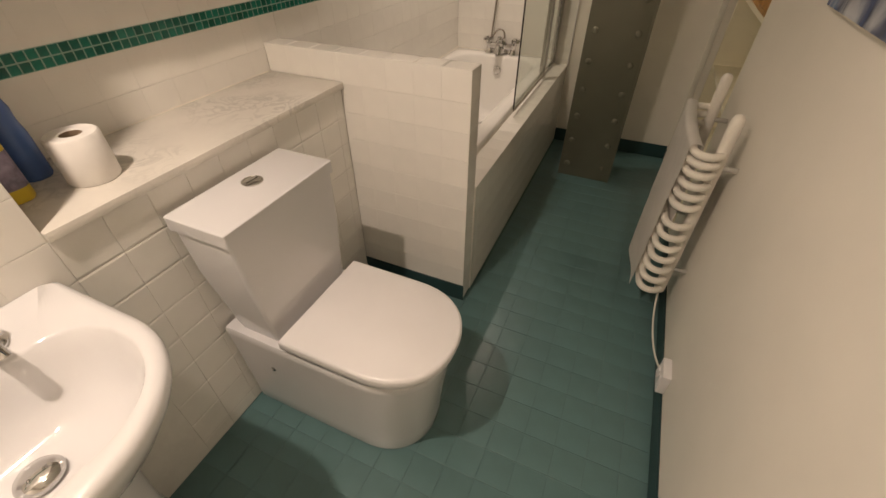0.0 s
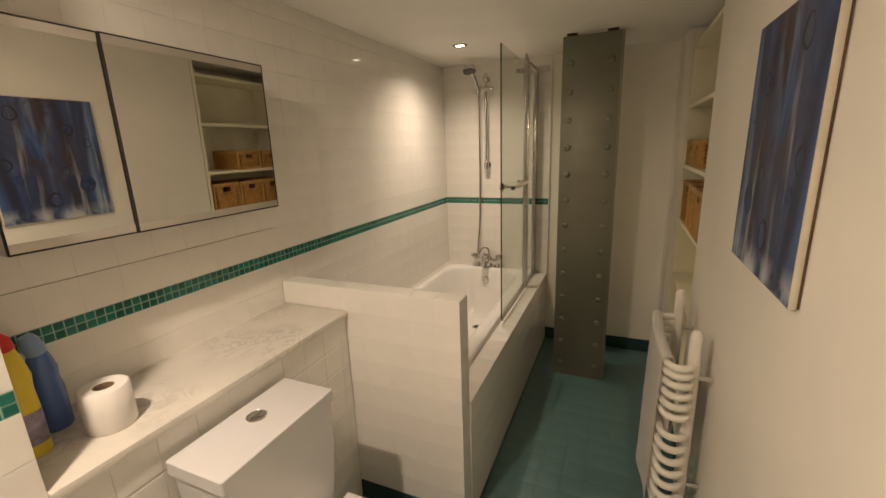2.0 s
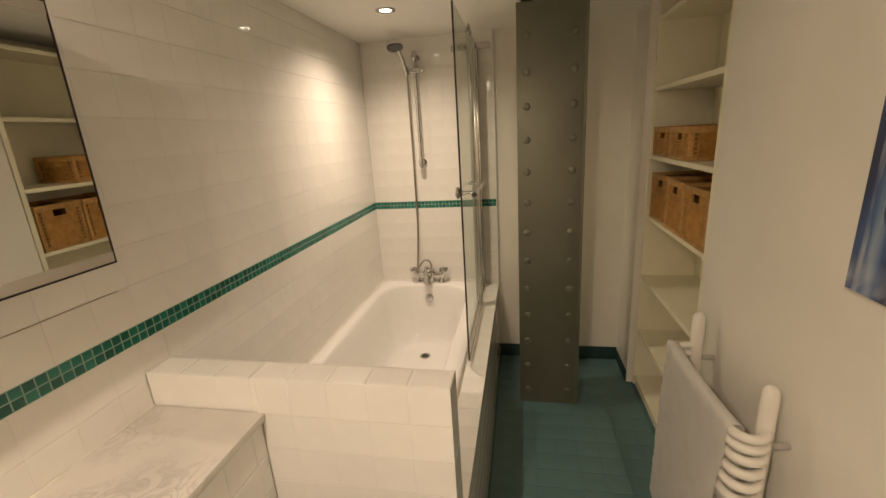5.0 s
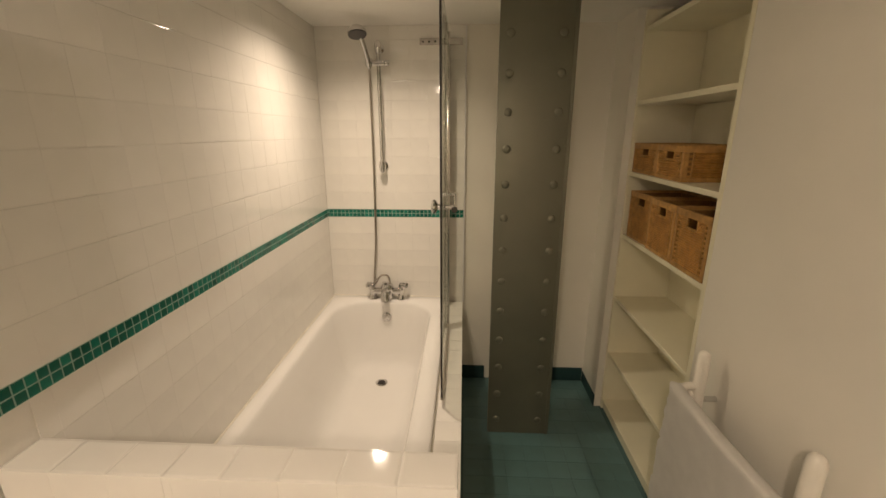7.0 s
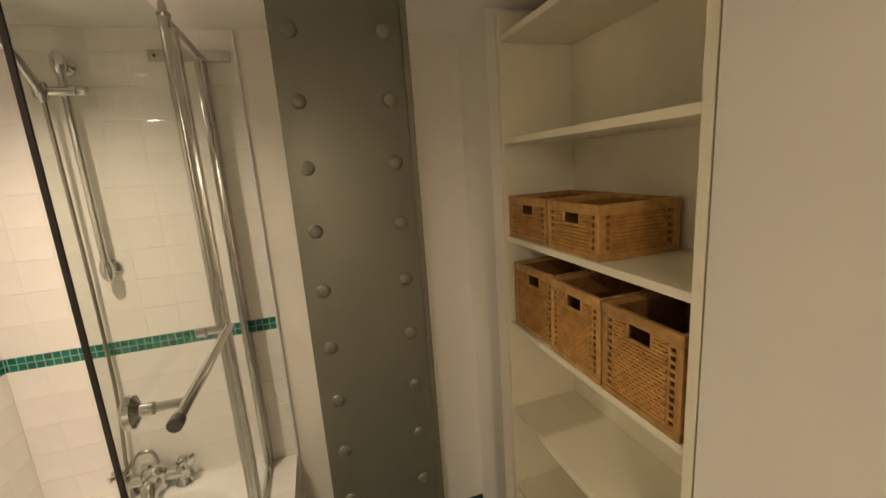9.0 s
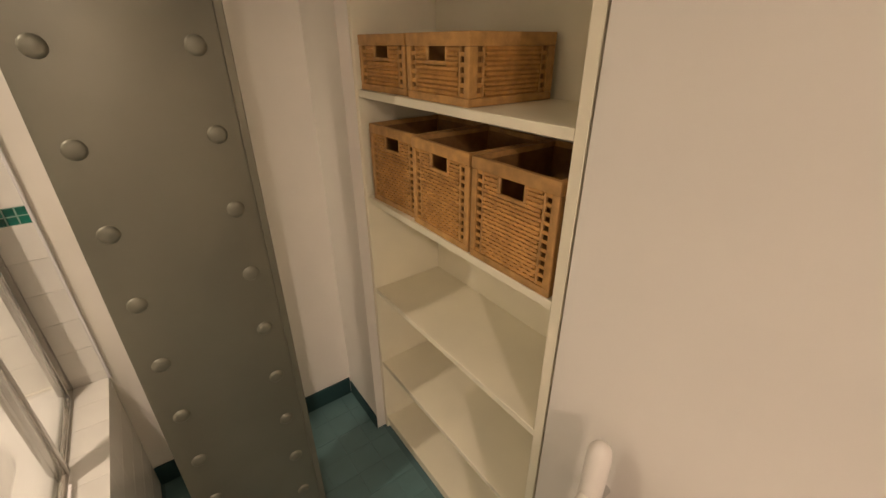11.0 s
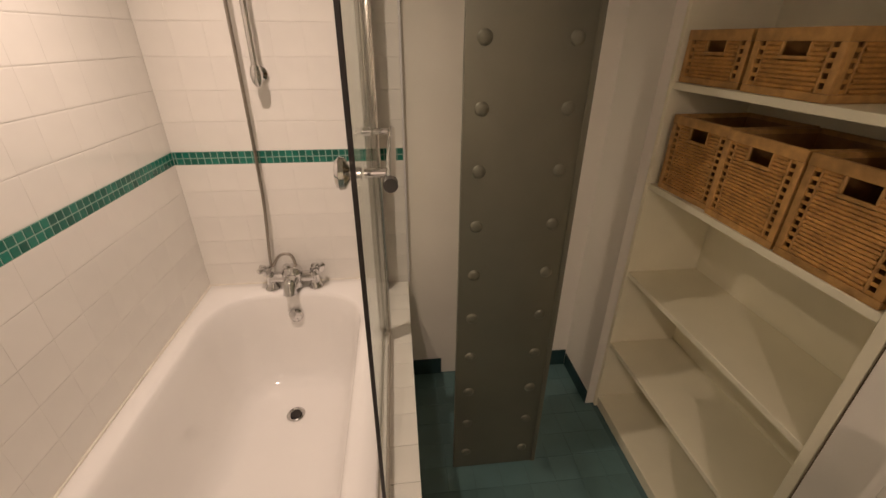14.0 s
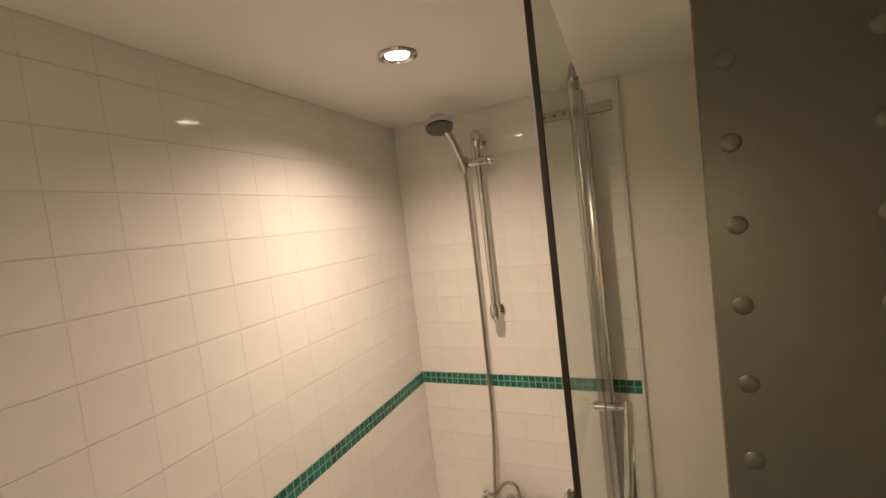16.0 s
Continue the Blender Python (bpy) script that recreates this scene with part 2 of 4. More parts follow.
bath_panel = built("bath_panel", boxed((0.70, HALF_Y1, 0), (BATH_X - D, 0.0, 0.53 - D)), GROUT, "tiled panel and ledge along the side of the bath", "bath panel")
bm = boxed((0, -2.767, LEDGE_Z - 0.022), (BOXED + 0.012, HALF_Y0 - 0.001, LEDGE_Z), 0.003, 2)
marble_shelf = built("marble_shelf", bm, MARBLE, "veined white marble shelf above the toilet cistern", "shelf", smooth=40)

# skirting with a rounded top edge
for nm, lo, hi in (("skirting_half", (BOXED, HALF_Y0 - 0.006, 0), (HALF_X + 0.004, HALF_Y0 - 0.0005, 0.086)),
                   ("skirting_back", (BATH_X + 0.001, -0.006, 0), (0.944, D - 0.001, 0.09)),
                   ("skirting_corner", (1.246, -0.006, 0), (1.564, D - 0.001, 0.09)),
                   ("skirting_return", (1.564, -0.257, 0), (1.5695, -0.006, 0.07)),
                   ("skirting_right", (RIGHT - 0.006, FRONT_Y, 0), (RIGHT - 0.0005, -1.049, 0.085))):
    built(nm, boxed(lo, hi, 0.002, 1), SKIRT, "dark teal vinyl skirting along the wall", "skirting", smooth=40)
bm = boxed((BATH_X, -0.010, 0.53), (BATH_X + 0.008, D - 0.001, CEIL - 0.001), 0.002)
built("trim", bm, PLASTIC, "narrow white tile trim at the end of the bath", "trim", smooth=40)

# sealant beads round the bath and along the marble shelf
SEAL = mat("aged_white_sealant", (0.74, 0.70, 0.60), 0.45, vary=0.12, scale=14)
RIM = 0.560
for nm, a, b, r in (("sealant_bath_side", (0.003, HALF_Y1 + 0.004, RIM), (0.003, -0.003, RIM), 0.0045),
                    ("sealant_bath_end", (0.003, -0.003, RIM), (0.70, -0.003, RIM), 0.0045),
                    ("sealant_shelf", (0.002, -2.765, LEDGE_Z), (0.002, HALF_Y0 - 0.002, LEDGE_Z), 0.003),
                    ("sealant_ledge", (0.704, HALF_Y1 + 0.004, 0.532), (0.704, -0.064, 0.532), 0.005)):
    n = 24
    pts = [[a[i] + (b[i] - a[i]) * k / n for i in range(3)] for k in range(n + 1)]
    wob = random.Random(len(nm))
    built(nm, tube(bmesh.new(), pts, [r * wob.uniform(0.8, 1.15) for _ in pts], 8), SEAL, "narrow bead of aged white sealant", "sealant", smooth=60)

# ---- bath ----
def make_bath():
    t = thing("bathtub", (0.35, -0.87, 0), "white enamelled bathtub set against tiled walls", "bathtub")
    zr = RIM
    x0, x1, y0, y1 = 0.001, 0.702, HALF_Y1 + 0.001, -0.001
    rings = [rrect(x0, x1, y0, y1, 0.004, 0.50), rrect(x0, x1, y0, y1, 0.004, zr - 0.006), rrect(x0 + 0.006, x1 - 0.006, y0 + 0.006, y1 - 0.006, 0.006, zr)]
    # opening: wide rounded head at the tap end, sloping foot
    for ins, z, sl in ((0.0, zr - 0.001, 0.0), (0.008, zr - 0.008, 0.004), (0.015, zr - 0.022, 0.01), (0.028, 0.46, 0.03), (0.043, 0.36, 0.07),
                       (0.060, 0.26, 0.12), (0.080, 0.205, 0.17), (0.11, 0.178, 0.22), (0.16, 0.170, 0.28)):
        rr = max(0.05, 0.19 - ins * 0.55)
        rings.append(rrect(0.055 + ins, 0.632 - ins, -1.665 + ins + sl, -0.085 - ins * 0.8, (rr, rr, rr * 0.8, rr * 0.8), z))
    bm = loft(bmesh.new(), rings, cap_last=True)
    part("tub", bm, ENAMEL, t, smooth=50)
    part("skirt_frame", boxed((0.03, -1.70, 0.0), (0.66, -0.04, 0.14)), DARK, t, "hidden dark cradle under the tub")
    w = part("plug_hole", lathe(bmesh.new(), [(0.004, 0.0), (0.030, 0.0), (0.034, 0.003), (0.028, 0.006), (0.022, 0.002), (0.004, 0.002)], (0.349, -0.345, 0.171)), CHROME, t, "round chrome plug hole")
    part("grate", lathe(bmesh.new(), [(0.001, 0), (0.020, 0.0), (0.020, 0.002), (0.001, 0.002)], (0.349, -0.345, 0.1735), 16), DARK, w, "dark drain opening")
    o = part("overflow", lathe(bmesh.new(), [(0.001, 0.006), (0.026, 0.006), (0.029, 0.0), (0.024, -0.010), (0.012, -0.015), (0.001, -0.016)], (0.348, -0.114, 0.470), axis="y"), CHROME, t, "round chrome overflow cover")
    part("slot", boxed((0.335, -0.124, 0.446), (0.361, -0.112, 0.4485)), DARK, o, "dark overflow slot")
    return t


make_bath()


def make_bath_mixer():
    t = thing("bath_mixer_tap", (0.345, -0.045, 0.5605), "traditional chrome bath mixer tap with cross handles", "tap")
    zc = 0.611
    body = bmesh.new()
    tube(body, [(0.262, -0.050, zc), (0.428, -0.050, zc)], 0.022, 16)
    lathe(body, [(0.036, -0.045), (0.040, -0.02), (0.039, 0.0), (0.042, 0.014), (0.034, 0.034), (0.014, 0.046)], (0.345, -0.050, zc + 0.006), 20)
    part("body", body, CHROME, t)
    sp = tube(bmesh.new(), [(0.345, -0.055, zc - 0.004), (0.345, -0.090, zc + 0.004), (0.345, -0.112, zc - 0.003), (0.345, -0.124, zc - 0.020), (0.345, -0.126, zc - 0.034)],
              [0.028, 0.027, 0.025, 0.024, 0.026], 16)
    spout = part("spout", sp, CHROME, t)
    part("nozzle", lathe(bmesh.new(), [(0.001, 0), (0.014, 0), (0.014, 0.002), (0.001, 0.002)], (0.345, -0.126, zc - 0.0365), 16), DARK, spout, "dark nozzle opening")
    for sx in (-1, 1):
        cx = 0.345 + sx * 0.084
        st = bmesh.new()
        lathe(st, [(0.027, -0.050), (0.029, -0.045), (0.019, -0.030), (0.018, 0.0), (0.023, 0.012), (0.016, 0.024)], (cx, -0.050, zc), 18)
        part("pillar", st, CHROME, t)
        hd = bmesh.new()
        hx, hz = cx + sx * 0.016, zc + 0.040
        lathe(hd, [(0.011, -0.024), (0.013, 0.0), (0.011, 0.010), (0.004, 0.014)], (hx, -0.056, hz), 14)
        for k in range(4):
            a = math.pi / 4 + k * math.pi / 2
            tip = (hx + 0.027 * math.cos(a), -0.056 + 0.027 * math.sin(a), hz)
            tube(hd, [(hx, -0.056, hz), tip], [0.0085, 0.0115], 10)
        h = part("cross_handle", hd, CHROME, t)
        part("cap", lathe(bmesh.new(), [(0.001, 0), (0.008, 0), (0.007, 0.003), (0.001, 0.004)], (hx, -0.056, hz + 0.0142), 12), CHROME, h, "domed chrome handle cap")
    part("diverter", lathe(bmesh.new(), [(0.012, 0), (0.012, 0.010), (0.015, 0.014), (0.012, 0.020), (0.003, 0.022)], (0.330, -0.060, zc + 0.040), 14), CHROME, t)
    return t


make_bath_mixer()


def bez(p, q, r, s, n=14):
    p, q, r, s = map(Vector, (p, q, r, s))
    return [p * (1 - u) ** 3 + q * 3 * u * (1 - u) ** 2 + r * 3 * u * u * (1 - u) + s * u ** 3 for u in (k / n for k in range(n + 1))]


def make_shower():
    t = thing("shower_rail", (0.347, -0.045, 1.34), "chrome shower riser rail with hose and handset", "shower")
    part("rail", tube(bmesh.new(), [(0.347, -0.050, 1.345), (0.347, -0.050, 1.96)], 0.0105, 14), CHROME, t)
    for z in (1.352, 1.955):
        bm = bmesh.new()
        lathe(bm, [(0.024, -0.001), (0.024, -0.012), (0.014, -0.022), (0.014, -0.052)], (0.347, 0.0, z), 16, "y")
        lathe(bm, [(0.006, -0.036), (0.016, -0.022), (0.019, 0.0), (0.016, 0.022), (0.006, 0.036)], (0.347, -0.050, z), 16)
        part("wall_bracket", bm, CHROME, t, "rounded chrome wall bracket")
    bm = boxed((0.290, -0.075, 1.865), (0.385, -0.040, 1.893), 0.009, 3)
    lathe(bm, [(0.013, -0.001), (0.015, 0.0), (0.015, 0.016), (0.012, 0.020)], (0.385, -0.057, 1.879), 14, "x")
    lathe(bm, [(0.017, -0.022), (0.019, -0.01), (0.019, 0.014), (0.016, 0.020)], (0.300, -0.070, 1.882), 14)
    slider = part("slider", bm, CHROME, t, "chrome sliding handset holder")
    hnd = tube(bmesh.new(), [(0.302, -0.068, 1.850), (0.300, -0.085, 1.892), (0.292, -0.125, 1.950), (0.283, -0.165, 1.990)], [0.010, 0.013, 0.012, 0.013], 14)
    part("handset_grip", hnd, CHROME, t)
    # round spray head, tipped downwards
    bm = lathe(bmesh.new(), [(0.006, 0.030), (0.024, 0.026), (0.040, 0.012), (0.047, -0.004), (0.046, -0.013)], (0, 0, 0), 28)
    tilt = pose(0.276, -0.192, 2.000, -16, -8, 0)
    bmesh.ops.transform(bm, matrix=tilt, verts=bm.verts)
    hd = part("spray_head", bm, CHROME, t)
    bm = lathe(bmesh.new(), [(0.001, -0.014), (0.043, -0.014), (0.043, -0.018), (0.001, -0.019)], (0, 0, 0), 28)
    bmesh.ops.transform(bm, matrix=tilt, verts=bm.verts)
    part("spray_plate", bm, mat("grey_spray_plate", (0.09, 0.085, 0.08), 0.45, vary=0.2, scale=150), hd, "dark grey spray plate")
    pts = bez((0.302, -0.068, 1.855), (0.300, -0.060, 1.60), (0.296, -0.040, 1.25), (0.288, -0.040, 0.95), 20)[:-1]
    pts += bez((0.288, -0.040, 0.95), (0.283, -0.040, 0.82), (0.262, -0.045, 0.665), (0.272, -0.050, 0.662), 16)[:-1]
    pts += bez((0.272, -0.050, 0.662), (0.284, -0.054, 0.660), (0.296, -0.055, 0.712), (0.325, -0.052, 0.714), 12)[:-1]
    pts += bez((0.325, -0.052, 0.714), (0.350, -0.050, 0.715), (0.362, -0.050, 0.705), (0.362, -0.050, 0.648), 12)
    part("hose", tube(bmesh.new(), pts, 0.0058, 10), mat("hose_chrome", (0.40, 0.36, 0.31), 0.28, metal=1.0, vary=0.2, scale=120), t, "flexible chrome shower hose")
    return t


make_shower()


def make_screen():
    t = thing("bath_screen", (0.712, -0.55, 0.531), "hinged clear glass bath screen in a slim aluminium frame", "shower screen")
    z0, z1 = 0.555, 1.955
    pane = part("glass_panel", boxed((0.7225, -1.0165, z0 + 0.012), (0.7275, -0.375, z1), 0.001), GLASS, t, "clear glass panel")
    pane.visible_shadow = True
    part("edge_seal", boxed((0.7215, -1.0200, z0 + 0.012), (0.7285, -1.0167, z1), 0.001), DARK, t, "dark seal along the free edge")
    part("bottom_seal", boxed((0.7205, -1.016, z0 - 0.002), (0.7295, -0.375, z0 + 0.013), 0.002), mat("clear_grey_seal", (0.35, 0.31, 0.26), 0.4, vary=0.2), t, "worn translucent sweep seal")
    part("hinge_tube", tube(bmesh.new(), [(0.705, -0.355, 0.536), (0.705, -0.355, 1.985)], 0.014, 18), ALU, t)
    part("hinge_channel", boxed((0.712, -0.385, z0), (0.732, -0.362, z1), 0.003, 2), ALU, t)
    fix = part("fixed_pane", boxed((0.704, -0.340, z0), (0.709, -0.062, z1), 0.001), GLASS, t, "narrow fixed glass pane")
    fix.visible_shadow = True
    part("wall_channel", boxed((0.692, -0.064, 0.535), (0.716, -0.004, 1.965), 0.003, 2), ALU, t, "aluminium channel fixed to the tiles")
    part("sill_bar", boxed((0.697, -0.345, 0.532), (0.715, -0.062, 0.548), 0.002), ALU, t)
    bm = boxed((0.560, -0.012, 1.972), (0.785, -0.003, 2.004), 0.001)
    bar = part("wall_bar", bm, ALU, t, "drilled aluminium bracing bar")
    for k in range(3):
        part("screw_hole", lathe(bmesh.new(), [(0.001, -0.0125), (0.005, -0.0125), (0.005, -0.0135), (0.001, -0.0135)], (0.578 + 0.032 * k, 0, 1.988), 10, "y"), DARK, bar, "dark screw hole")
    bm = tube(bmesh.new(), [(0.700, -0.008, 1.99), (0.703, -0.20, 1.992), (0.705, -0.355, 1.985)], 0.008, 10)
    part("brace", bm, ALU, t)
    part("finial", lathe(bmesh.new(), [(0.014, 0), (0.016, 0.008), (0.010, 0.016), (0.009, 0.030), (0.002, 0.046)], (0.705, -0.355, 1.985), 14), ALU, t)
    # pull bar outside, knob inside
    bar = tube(bmesh.new(), [(0.768, -0.550, 1.272), (0.768, -0.935, 1.272)], 0.0085, 14)
    h = part("pull_bar", bar, CHROME, t, "straight chrome towel bar")
    for y in (-0.565, -0.885):
        part("stand_off", tube(bmesh.new(), [(0.7275, y, 1.272), (0.768, y, 1.272)], 0.0075, 12), CHROME, h)
    part("end_cap", tube(bmesh.new(), [(0.768, -0.935, 1.272), (0.768, -0.952, 1.272)], 0.0105, 14), mat("grey_rubber", (0.075, 0.068, 0.06), 0.45, vary=0.2), h, "dark grey rubber end cap")
    part("knob", lathe(bmesh.new(), [(0.010, 0.7225), (0.010, 0.706), (0.024, 0.698), (0.026, 0.690), (0.020, 0.684), (0.003, 0.681)], (0, -0.885, 1.272), 20, "x"), CHROME, t, "round chrome knob")
    part("inner_cap", lathe(bmesh.new(), [(0.011, 0.7225), (0.011, 0.705), (0.003, 0.700)], (0, -0.565, 1.272), 14, "x"), CHROME, t)
    return t


make_screen()


# ---- steel column ----
def make_column():
    t = thing("riveted_steel_column", (1.108, -0.25, 0), "grey painted riveted steel column standing in the passage", "column")
    x0, x1 = 0.938, 1.252
    part("plate", boxed((x0, -0.507, 0), (x1, -0.487, CEIL - 0.012), 0.003, 2), STEEL, t, "grey painted face plate")
    part("casing", boxed((x0 + 0.022, -0.487, 0), (x1 - 0.004, -0.375, CEIL - 0.001)), PAINT, t, "cream painted boxing behind the plate")
    part("edge_angle", boxed((x1 - 0.014, -0.5090, 0), (x1 + 0.002, -0.5075, CEIL - 0.012), 0.002), STEEL, t, "narrow steel edge angle")
    bm = boxed((x0 + 0.02, -0.517, CEIL - 0.012), (x0 + 0.075, -0.47, CEIL - 0.001), 0.002)
    part("top_lug", bm, DARK, t, "dark lug under the ceiling")
    part("top_lug", boxed((x1 - 0.085, -0.517, CEIL - 0.012), (x1 - 0.03, -0.47, CEIL - 0.001), 0.002), DARK, t, "dark lug under the ceiling")
    me = None
    for x in (0.983, 1.197):
        for k in range(13):
            z = 1.920 - 0.1530 * k
            if me is None:
                bm = lathe(bmesh.new(), [(0.0180, 0.0), (0.0172, -0.0020), (0.0145, -0.0040), (0.010, -0.0053), (0.003, -0.0058)], (0, 0, 0), 14, "y")
                me = mesh_of("rivet", bm, STEEL, 60)
            r = new("rivet", me)
            r.parent = t
            r.location = Vector((x, -0.507, z)) - t.location
            r.rotation_euler = (0, 0.7 * k, 0)
    return t


make_column()


# ---- shelf unit in the alcove ----
SY0, SY1, SX0, SX1 = -1.040, -0.260, 1.604, 1.885
SHELVES = [0.062, 0.362, 0.694, 1.034, 1.347, 1.672, 1.985]


def make_shelves():
    t = thing("alcove_shelf_unit", (1.74, -0.645, 0), "ivory painted built-in shelf unit, mostly empty", "shelf unit")
    for y0, y1 in ((SY0, SY0 + 0.024), (SY1 - 0.018, SY1)):
        part("side_panel", boxed((SX0, y0, 0.001), (SX1 - 0.008, y1, 2.055), 0.0015), SHELF_PAINT, t)
    part("back_panel", boxed((SX1 - 0.008, SY0, 0.001), (SX1, SY1, 2.055)), SHELF_PAINT, t)
    for z in SHELVES:
        part("shelf_board", boxed((SX0 + 0.003, SY0 + 0.0245, z - 0.020), (SX1 - 0.0085, SY1 - 0.0185, z), 0.0015), SHELF_PAINT, t)
    # brown strip set in the narrow dark gap between side panel and wall
    part("gap_strip", boxed((SX0 + 0.006, SY0 - 0.0075, 0.001), (SX0 + 0.016, SY0 - 0.0005, 2.055)), mat("brown_gap_fill", (0.16, 0.10, 0.05), 0.7, vary=0.2, scale=14), t, "narrow brown strip in the dark gap against the wall")
    part("plinth", boxed((SX0 + 0.012, SY0 + 0.0245, 0.001), (SX0 + 0.030, SY1 - 0.0185, 0.0415)), SHELF_PAINT, t)
    return t


make_shelves()


def wicker(name, colour):
    m = mat(name, colour, 0.55, vary=0.26, scale=38, bump=0.10, bump_scale=200, per_object=0.12)
    return m


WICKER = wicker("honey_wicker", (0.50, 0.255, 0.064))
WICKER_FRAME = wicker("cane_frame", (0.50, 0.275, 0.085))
# darker copy of the wicker, with the baskets' inner shade put into its colour
INSIDE_SHADE = wicker("shaded_wicker_lining", (0.27, 0.135, 0.040))


def wicker_side(w, h, hole):
    """Frame, strands and rungs of one woven side, standing in the x-z plane at y = 0, facing -y."""
    fr, st = bmesh.new(), bmesh.new()
    e = 0.017
    top = 0.026
    for lo, hi in (((-w / 2, -0.006, 0), (w / 2, 0.004, e)), ((-w / 2, -0.007, h - top), (w / 2, 0.005, h)),
                   ((-w / 2, -0.006, e), (-w / 2 + e, 0.004, h - top)), ((w / 2 - e, -0.006, e), (w / 2, 0.004, h - top))):
        box(fr, lo, hi, 0.003, 2)
    hw, hh = 0.031, min(0.034, h * 0.2)
    hz = h - top - hh
    if hole:
        for lo, hi in (((-hw - 0.008, -0.005, hz - 0.008), (hw + 0.008, 0.003, hz)), ((-hw - 0.008, -0.005, hz), (-hw, 0.003, h - top)),
                       ((hw, -0.005, hz), (hw + 0.008, 0.003, h - top))):
            box(fr, lo, hi, 0.002)
    slot = 0.014
    inner = w / 2 - e - slot - 0.006
    bars = ((-inner - 0.006, -inner), (inner, inner + 0.006))
    for a, b in bars:
        box(fr, (a, -0.004, e), (b, 0.002, h - top), 0.001)
    n = max(6, int((h - top - e) / 0.0085))
    dz = (h - top - e) / n
    for k in range(n):
        z = e + dz * (k + 0.5)
        if k % 2 == 0:
            for a, b in ((-w / 2 + e, -inner - 0.006), (inner + 0.006, w / 2 - e)):
                box(st, (a, -0.003, z - dz * 0.42), (b, 0.001, z + dz * 0.42))
        runs = [(-inner, inner)]
        if hole and z > hz - dz:
            runs = [(-inner, -hw - 0.006), (hw + 0.006, inner)]
        for a, b in runs:
            if b - a < 0.004:
                continue
            m = max(2, int((b - a) / 0.009))
            pts = [(a + (b - a) * i / m, -0.0005 + 0.0014 * (1 if (i + k) % 2 else -1), z) for i in range(m + 1)]
            tube(st, pts, dz * 0.52, 5, False)
    return fr, st


def make_basket(base, w, d, h, label):
    """A lidless wicker box; its front faces -x. base: middle of the front edge's foot."""
    t = thing("wicker_basket", (base[0] + d / 2, base[1], base[2]), label, "basket", "wicker baskets on the shelves")
    cx, cy, z = base[0] + d / 2, base[1], base[2]
    lin = bmesh.new()
    box(lin, (cx - d / 2 + 0.012, cy - w / 2 + 0.012, z + 0.004), (cx + d / 2 - 0.012, cy + w / 2 - 0.012, z + 0.012))
    part("bottom", lin, WICKER, t)
    for nm, ang, px, py, ww, hole in (("front", -90, cx - d / 2 + 0.007, cy, w, True), ("back", 90, cx + d / 2 - 0.007, cy, w, False),
                                      ("side", 0, cx, cy - w / 2 + 0.007, d - 0.014, False), ("side", 180, cx, cy + w / 2 - 0.007, d - 0.014, False)):
        fr, st = wicker_side(ww, h, hole)
        m = pose(px, py, z, 0, 0, ang)
        for b in (fr, st):
            bmesh.ops.transform(b, matrix=m, verts=b.verts)
        f = part(nm + "_frame", fr, WICKER_FRAME, t)
        part("weave", st, WICKER, f, "woven wicker strands")
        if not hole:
            # sheet behind the weave, coloured as the shade between the strands
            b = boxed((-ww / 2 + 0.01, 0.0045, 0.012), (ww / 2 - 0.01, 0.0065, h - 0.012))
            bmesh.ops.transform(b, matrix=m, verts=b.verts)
            part("lining", b, INSIDE_SHADE, f, "wicker lining toned darker for the shade inside")
    return t


LOW, HIGH = 1.3475, 1.0345
b_low = make_basket((1.612, -0.642, LOW), 0.224, 0.245, 0.136, "low honey-coloured wicker basket with cut-out handle")
copy_thing(b_low, pose(b_low.location.x + 0.006, -0.392, LOW, 0, 0, 2))
b_high = make_basket((1.606, -0.890, HIGH), 0.228, 0.255, 0.226, "tall honey-coloured wicker basket with cut-out handle")
copy_thing(b_high, pose(b_high.location.x + 0.003, -0.656, HIGH, 0, 0, -1))
copy_thing(b_high, pose(b_high.location.x + 0.012, -0.420, HIGH, 0, 0, 2.5))


# ---- towel rail, towel, cable ----
def bowed(y):
    """The front of the bars, bowed a little outwards between the uprights."""
    u = (y + 1.404) / 0.24
    return 1.452 + 0.012 * u * u


BARS = [0.765, 0.735, 0.700, 0.660, 0.620, 0.580, 0.505, 0.455, 0.405, 0.355, 0.305, 0.255, 0.205]


def make_towel_rail():
    t = thing("towel_rail", (1.55, -1.404, 0.18), "white bowed ladder towel rail fixed to the wall", "towel rail")
    enamel = mat("white_radiator_enamel", (0.78, 0.74, 0.66), 0.3, vary=0.04, scale=8)
    for y in (-1.618, -1.197):
        bm = tube(bmesh.new(), [(1.540, y, z) for z in (0.18, 0.185, 0.20, 0.855, 0.874, 0.884, 0.888)], [0.012, 0.018, 0.020, 0.020, 0.018, 0.012, 0.004], 16)
        u = part("upright", bm, enamel, t)
        for z in (0.30, 0.72):
            part("wall_fixing", tube(bmesh.new(), [(1.546, y, z), (1.600, y, z)], 0.009, 10), CHROME, u, "chrome wall fixing")
    for z in BARS:
        near = bez((1.540, -1.618, z), (1.535, -1.668, z), (bowed(-1.64) + 0.012, -1.676, z), (bowed(-1.628), -1.628, z), 12)
        front = [Vector((bowed(y), y, z)) for y in (-1.628 + 0.378 * k / 14 for k in range(1, 14))]
        far = bez((bowed(-1.250), -1.250, z), (bowed(-1.22), -1.205, z), (1.50, -1.197, z), (1.540, -1.197, z), 10)
        part("bar", tube(bmesh.new(), near + front + far, 0.0125, 12), enamel, t)
    return t


make_towel_rail()


